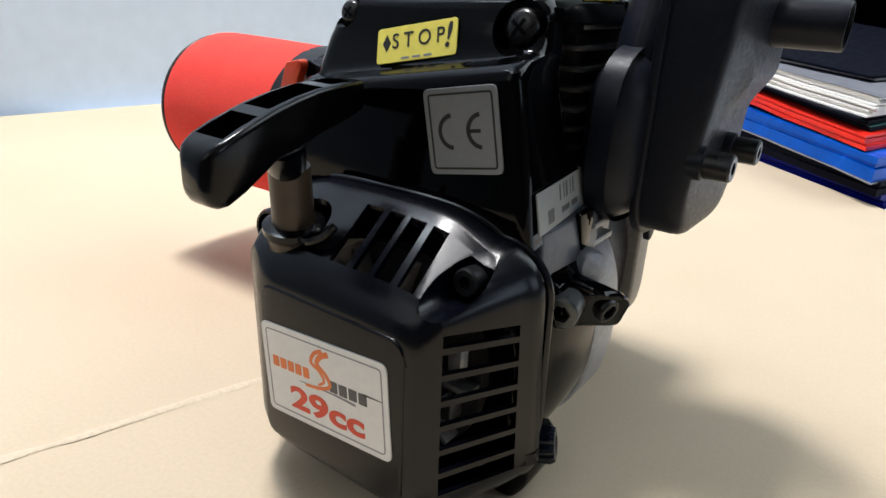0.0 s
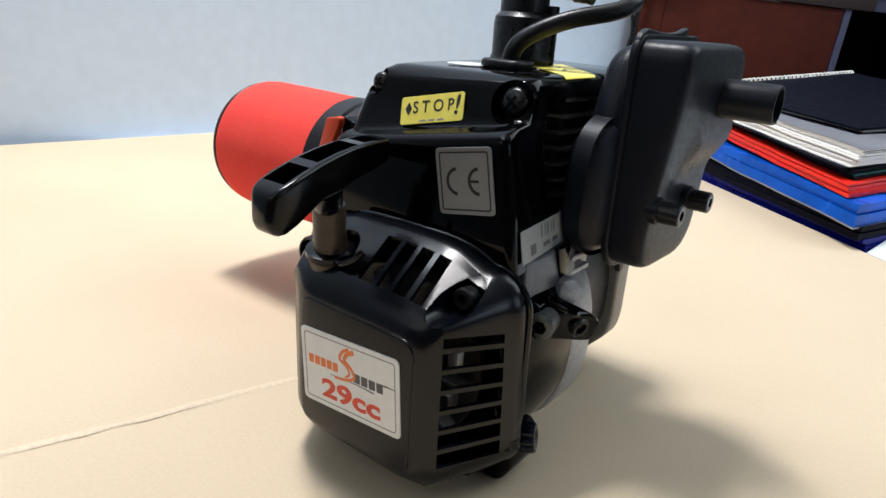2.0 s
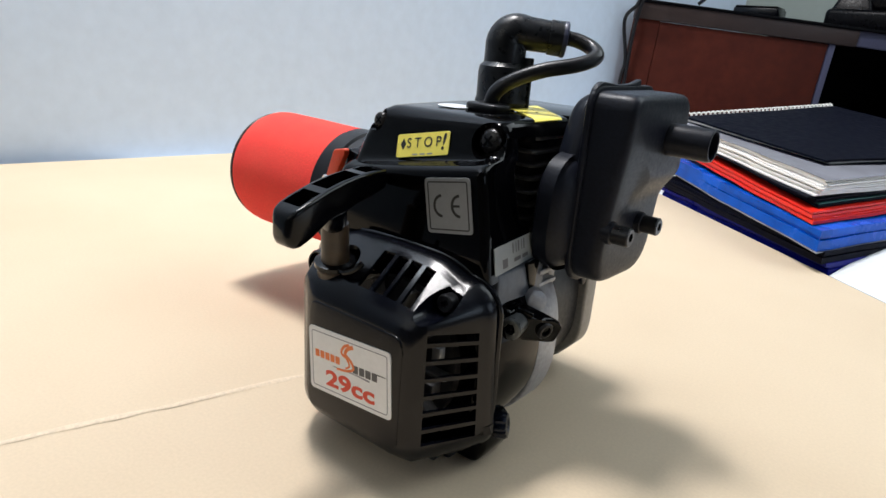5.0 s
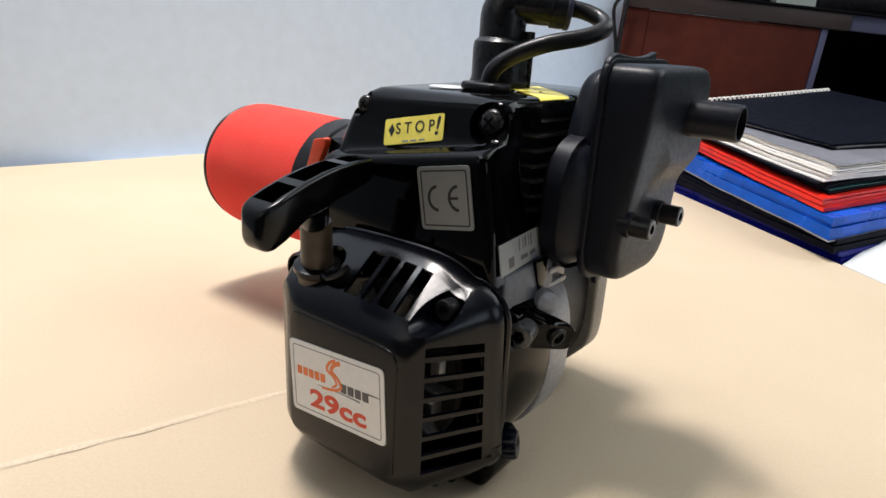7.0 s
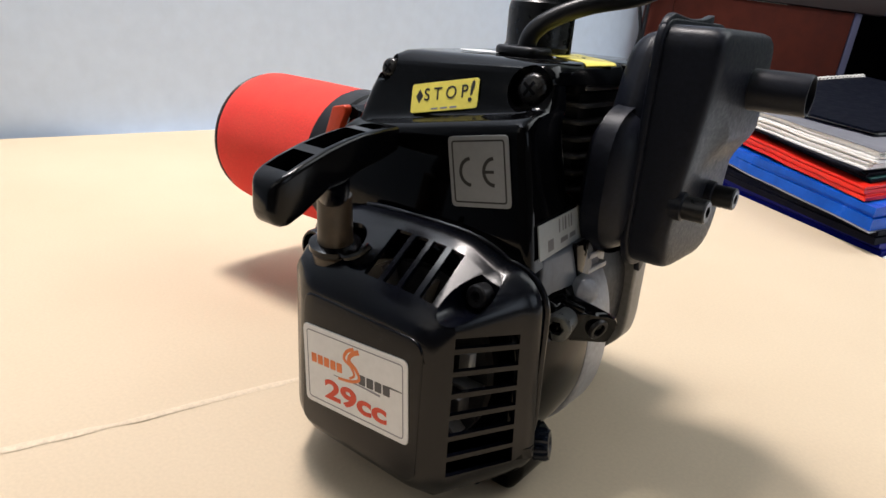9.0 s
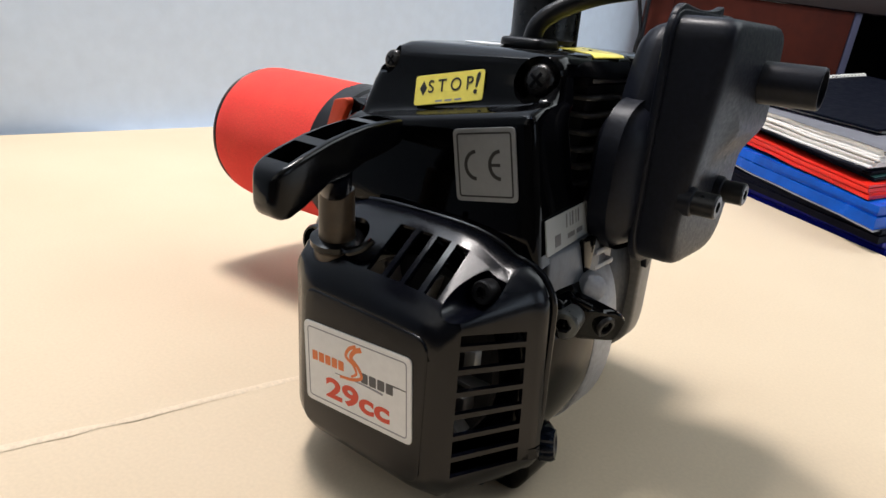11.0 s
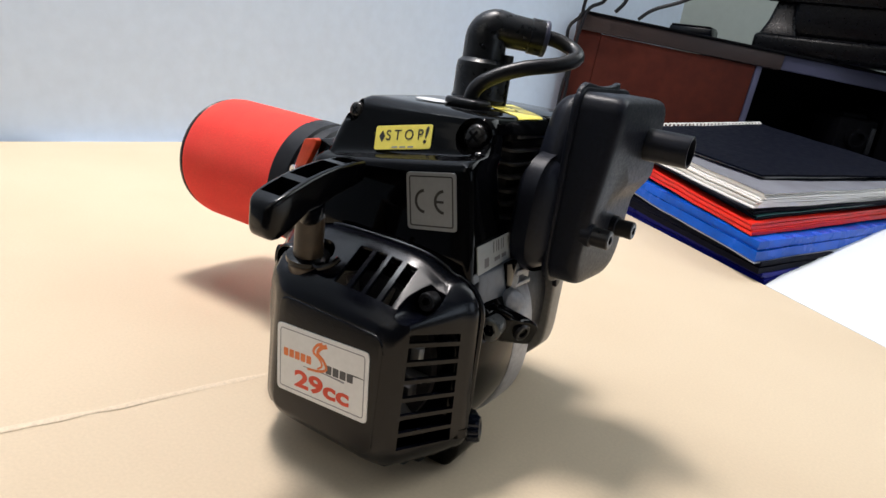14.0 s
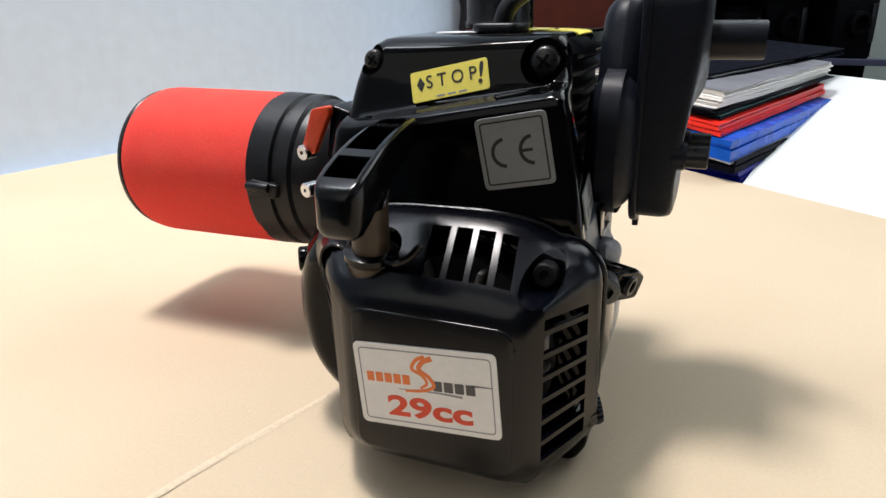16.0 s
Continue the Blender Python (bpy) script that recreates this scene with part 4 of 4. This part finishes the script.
for x, z in bent:
    q = (x + 8) / 45
    y0, y1 = 139 - 38 * q, 174 - 44 * q
    wave = 0.5 * math.sin(5 * q)
    rows.append([Vector((x, y0, z)), Vector((x, (y0 + y1) / 2, z + max(0, wave))), Vector((x + 1, y1, z)), Vector((x + 1, y1, z + 0.45)), Vector((x, (y0 + y1) / 2, z + 0.45 + max(0, wave))), Vector((x, y0, z + 0.45))])
top = part("top_sticker", loft(rows), YELLOW, ENGINE, "yellow sticker bent over the edge of the engine top")
for k in (0, 1):
    part("printed_bar", place(slab(1.8, 1.2, 0.3, 0.0, 0.5), Matrix.Translation((10 + 8 * k, 140 - 8 * k, 194.8)) @ Matrix.Rotation(radians(-20), 4, "Z")), INK, top)
part("round_sticker", place(slab(21, 21, 10.4, -0.1, 0.4), Matrix.Translation((-25, 106, 194.1))), PAPERW, ENGINE, "round white sticker on top of the engine")


# ---- folders and notebooks on the table ----
def patch(n, l, f, r, lo, hi, sag=0.0, cells=14, wave=1.0):
    """A thin four-cornered sheet from its corners, lo to hi above them, sagging in its middle."""
    n, l, f, r = map(Vector, (n, l, f, r))
    bm = bmesh.new()
    top, bot = [], []
    for i in range(cells + 1):
        s = i / cells
        rt, rb = [], []
        for j in range(cells + 1):
            t = j / cells
            p = (1 - s) * (1 - t) * n + s * (1 - t) * l + s * t * f + (1 - s) * t * r
            p.z -= sag * math.sin(math.pi * s) * 0.5 + sag * math.sin(math.pi * t) * 0.5
            p += Vector((noise.noise(p * 0.011), noise.noise(p * 0.012 + Vector((7, 0, lo))), 0.55 * noise.noise(p * 0.014 + Vector((0, 9, lo * 0.05))))) * (wave * 2.2)
            rt.append(bm.verts.new(p + Vector((0, 0, hi))))
            rb.append(bm.verts.new(p + Vector((0, 0, lo))))
        top.append(rt)
        bot.append(rb)
    for i in range(cells):
        for j in range(cells):
            bm.faces.new((top[i][j], top[i + 1][j], top[i + 1][j + 1], top[i][j + 1]))
            bm.faces.new((bot[i][j], bot[i][j + 1], bot[i + 1][j + 1], bot[i + 1][j]))
    for k in range(cells):
        for a, b, c, d in ((top[k][0], top[k + 1][0], bot[k + 1][0], bot[k][0]), (top[k][-1], top[k + 1][-1], bot[k + 1][-1], bot[k][-1]), (top[0][k], top[0][k + 1], bot[0][k + 1], bot[0][k]), (top[-1][k], top[-1][k + 1], bot[-1][k + 1], bot[-1][k])):
            bm.faces.new((a, b, c, d))
    return bm


ALONG, RIGHT = Vector((-0.66, 0.75, 0)), Vector((0.36, 0.93, 0))


def folder(near, z0, z1, mat, label, length=400, width=440, rise=(0.03, 0.02), sag=2.0, lips=2, inner=None, along=None, rim=False):
    """A closed folder from its near corner: covers with a slimmer filling between."""
    th = thing("folder", (near[0], near[1], z0), label, "folder", "folder pile")
    n = Vector((*near, 0))
    al = Vector((*along, 0)) if along else ALONG
    l, r = n + al * length + Vector((0, 0, rise[0] * length)), n + RIGHT * width + Vector((0, 0, rise[1] * width))
    f = l + r - n
    t = (z1 - z0) / (2 * lips)
    for k in range(lips):
        g = Vector((random.uniform(-5, 5), random.uniform(-5, 5), 0))
        lo = z0 + 2 * t * k
        part("cover", patch(n + g, l + g, f + g, r + g, lo, lo + t * 1.25, sag), mat, th)
        q = (al + RIGHT) * 3
        part("filling", patch(n + g + q, l + g - al * 3, f + g - q, r + g - RIGHT * 3, lo + t * 1.3, lo + t * 1.95, sag), inner or mat, th)
    if rim:
        part("edge_band", patch(n - (al + RIGHT) * 1.5, l, f, r, z0 - 2.2, z0 - 0.4, sag), CLEAR, th)
    part("cover", patch(n, l, f, r, z1 - t * 0.3, z1 + t * 0.4, sag), mat, th)
    return th


folder((130, 664), -6, 8, NAVYP, "navy blue plastic folder at the bottom of the pile", rise=(0.0, 0.0), sag=0, lips=1, along=(-0.765, 0.645))
folder((126, 658), 10, 23, COVERB, "black plastic folder in a pile", rise=(0.01, 0.005), sag=1, lips=1, along=(-0.75, 0.66))
folder((118, 650), 26, 47, BLUEP, "bright blue plastic folder with pale edge in a pile", rise=(0.03, 0.02), lips=1, along=(-0.71, 0.70), rim=True)
folder((101, 668), 53, 67, REDP, "red plastic folders in a pile", rise=(0.045, 0.025), along=(-0.68, 0.73))
folder((98, 690), 70, 79, COVERB, "black card folder with a teal lining in a pile", rise=(0.05, 0.03), inner=TEALP)


def page_stack():
    th = thing("notebook", (100, 690, 82), "thick white notebook pages under a clear cover on folders", "notebook", "folder pile")
    n, l, f, r = Vector((100, 690, 0)), Vector((-192, 985, 16)), Vector((0, 1400, 34)), Vector((262, 1066, 10))
    part("back_cover", patch(n - Vector((12, 10, 0)), l, f, r + Vector((8, 0, 0)), 81, 83, 2), COVERB, th)
    for k in range(10):
        g = Vector((random.uniform(-4, 6), random.uniform(-5, 6), 0)) - Vector((10 - 1.5 * k, -0.7 * k, 0)) * 0.8
        part("page_block", patch(n + g, l + g * 0.5, f, r + g, 83.4 + 2.1 * k, 83.4 + 2.1 * k + 1.7, 2, wave=1.0 + 0.35 * (k % 3)), SHEETS, th)
    part("clear_cover", patch(n + Vector((4, 4, 0)), l, f, r, 104.8, 105.6, 2), CLEAR, th, "grey translucent plastic cover")
    return th


page_stack()


def spiral_pad():
    th = thing("spiral_pad", (60, 800, 110), "black spiral-bound pad lying on the folder pile", "notebook", "folder pile")
    n, l, f, r = Vector((84, 792, 113)), Vector((-184, 992, 126)), Vector((-20, 1430, 153)), Vector((300, 1213, 125))
    part("cover", patch(n, l, f, r, 1, 4, 0), COVERB, th)
    part("page_block", patch(n + Vector((3, 14, 0)), l, f, r - Vector((14, -2, 0)), -2.5, 0.8, 0), SHEETS, th)
    part("back_cover", patch(n, l, f, r, -7, -2.7, 0), COVERB, th)
    coil = []
    turns = 36
    a = (l - n).normalized()
    for i in range(turns * 8 + 1):
        t = i / 8
        c = l.lerp(f, t / turns) + a * 4
        coil.append(c + a * 4.2 * math.cos(2 * math.pi * t) + Vector((0, 0, 4 + 4.2 * math.sin(2 * math.pi * t))))
    part("spiral_wire", hose(coil, 1.7, 1, 6), SHEETS, th, "white spiral binding")
    return th


spiral_pad()


def white_flap():
    bm = patch((137, 664, 0), (277, 1231, 85), (614, 750, 85), (640, 245, 0), -4, -2.5, 0, wave=0)
    return tagged(part("white_sheet", bm, WHITEP), "large white board leaning beside the cardboard", "board")


white_flap()


# ---- desk by the wall ----
def desk():
    th = thing("desk", (-584, 1588, 0), "red-brown veneered desk with black open compartment", "desk")
    a = Vector((-584, 1588, 0))
    d = Vector((0.835, 0.55, 0)).normalized()
    n = Vector((-d.y, d.x, 0))
    upright_panel("stile", a, a + d * 66, -1060, 330, 40, WOOD, th, 1)
    upright_panel("side_panel", a + d * 67.5, a + d * 518, -1060, 318, 30, WOOD, th, 1)
    upright_panel("top_rail", a - d * 4 - n * 6, a + d * 588 - n * 6, 320, 362, 34, WOODEDGE, th, 2)
    upright_panel("edge_strip", a + d * 521, a + d * 538, -300, 320, 34, BLUEGREY, th, 1)
    upright_panel("light_rail", a + d * 589, a + d * 1330, 322, 364, 12, BLUEGREY, th, 2)
    # Back and far panels: one even near-black colour inside the compartment.
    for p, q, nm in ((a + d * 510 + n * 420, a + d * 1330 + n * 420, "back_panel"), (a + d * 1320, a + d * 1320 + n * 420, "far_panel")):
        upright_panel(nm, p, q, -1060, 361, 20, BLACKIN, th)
    poly = [a - n * 10, a + d * 1340 - n * 10, a + d * 1340 + n * 440, a + d * 430 + n * 440, a + d * 4 + n * 12]
    part("desktop", prism(rounded([(p.x, p.y) for p in poly], 4, 3), "z", 362, 370, 2), BLACKIN, th, "glossy black desktop")
    shelf = [a + d * 640 - n * 30, a + d * 1390 - n * 30, a + d * 1390 + n * 380, a + d * 640 + n * 380]
    part("shelf", prism(rounded([(p.x, p.y) for p in shelf], 4, 3), "z", 84, 104, 2), BLUEGREY, th, "blue-grey shelf board")
    upright_panel("leg", a + d * 1290, a + d * 1310, -1060, 84, 30, BLACKIN, th)
    th.rotation_mode = "QUATERNION"
    th.rotation_quaternion = Matrix.Rotation(radians(2.8), 4, n).to_quaternion()
    return th


desk()


def black_case(name, s, w, h, depth, off, label):
    a, d = Vector((-584, 1588, 0)), Vector((0.835, 0.55, 0)).normalized()
    n = Vector((-d.y, d.x, 0))
    z0 = 104 - s * 0.049
    c = a + d * s + n * off
    th = thing(name, (c.x, c.y, z0), label, "equipment", "black equipment on the shelf")
    m = Matrix(((d.x, n.x, 0, c.x), (d.y, n.y, 0, c.y), (0, 0, 1, z0), (0, 0, 0, 1)))
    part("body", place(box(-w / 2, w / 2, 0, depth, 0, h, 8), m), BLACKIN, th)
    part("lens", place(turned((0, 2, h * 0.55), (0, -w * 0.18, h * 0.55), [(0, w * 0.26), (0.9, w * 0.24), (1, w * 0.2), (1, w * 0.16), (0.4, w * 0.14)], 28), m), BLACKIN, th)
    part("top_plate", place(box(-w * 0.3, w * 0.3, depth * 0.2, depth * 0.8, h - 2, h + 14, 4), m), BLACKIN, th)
    part("side_grip", place(box(w * 0.32, w * 0.46, -6, 4, h * 0.25, h * 0.85, 3), m), RUBBER, th)
    return th


black_case("equipment_case", 900, 120, 130, 140, 40, "black boxy equipment case standing on the shelf")
black_case("equipment_case", 1060, 150, 170, 160, 60, "black boxy equipment case standing on the shelf")
black_case("equipment_case", 1250, 150, 190, 120, -10, "black boxy equipment case standing on the shelf")


def monitor_stand():
    th = thing("monitor", (80, 2060, 336), "black monitor on a flared glossy stand on the desk", "monitor")
    part("base", box(-185, 330, 1980, 2140, 332, 392, 14, 3), MONITORM, th)
    loops = []
    for z, x0, x1, y0, y1 in ((388, -176, -70, 1990, 2120), (396, -172, -74, 1994, 2110), (430, -160, -86, 2010, 2090), (500, -145, -98, 2020, 2070)):
        loops.append([Vector((q.x, q.y, z)) for q in rounded([(x0, y0), (x1, y0), (x1, y1), (x0, y1)], 10, 4)])
    part("stand", loft(loops), MONITORM, th)
    part("rear_body", box(-98, 420, 2010, 2120, 390, 520, 16, 3), MONITORM, th)
    part("screen", box(-182, 560, 1990, 2030, 482, 900, 12), MONITORM, th)
    return th


monitor_stand()
flat = thing("flat_box", (-350, 1940, 352), "flat black plastic box lying on the desk", "box")
part("body", box(-408, -286, 1890, 1990, 350, 379, 5), SATIN, flat)
part("lid", box(-404, -290, 1894, 1986, 378, 384, 2), GLOSS, flat)
# cables hanging beside the desk
CABLES = (
    ((-540, 1560, 470), (-552, 1560, 385), (-556, 1560, 352), (-586, 1560, 310), (-566, 1560, 205), (-573, 1560, 120), (-570, 1560, -300)),
    ((-490, 1570, 480), (-498, 1566, 400), (-535, 1564, 375), (-550, 1562, 332), (-560, 1562, 195), (-562, 1562, -300)),
    ((-440, 1600, 470), (-452, 1596, 405), (-474, 1592, 372)),
    ((-250, 1700, 470), (-330, 1690, 425), (-400, 1680, 396), (-436, 1676, 366)),
)
for pts in CABLES:
    tagged(part("cable", hose(pts, 5, 8, 8), RUBBER), "black cable hanging beside the desk", "cable", "cables by the desk")
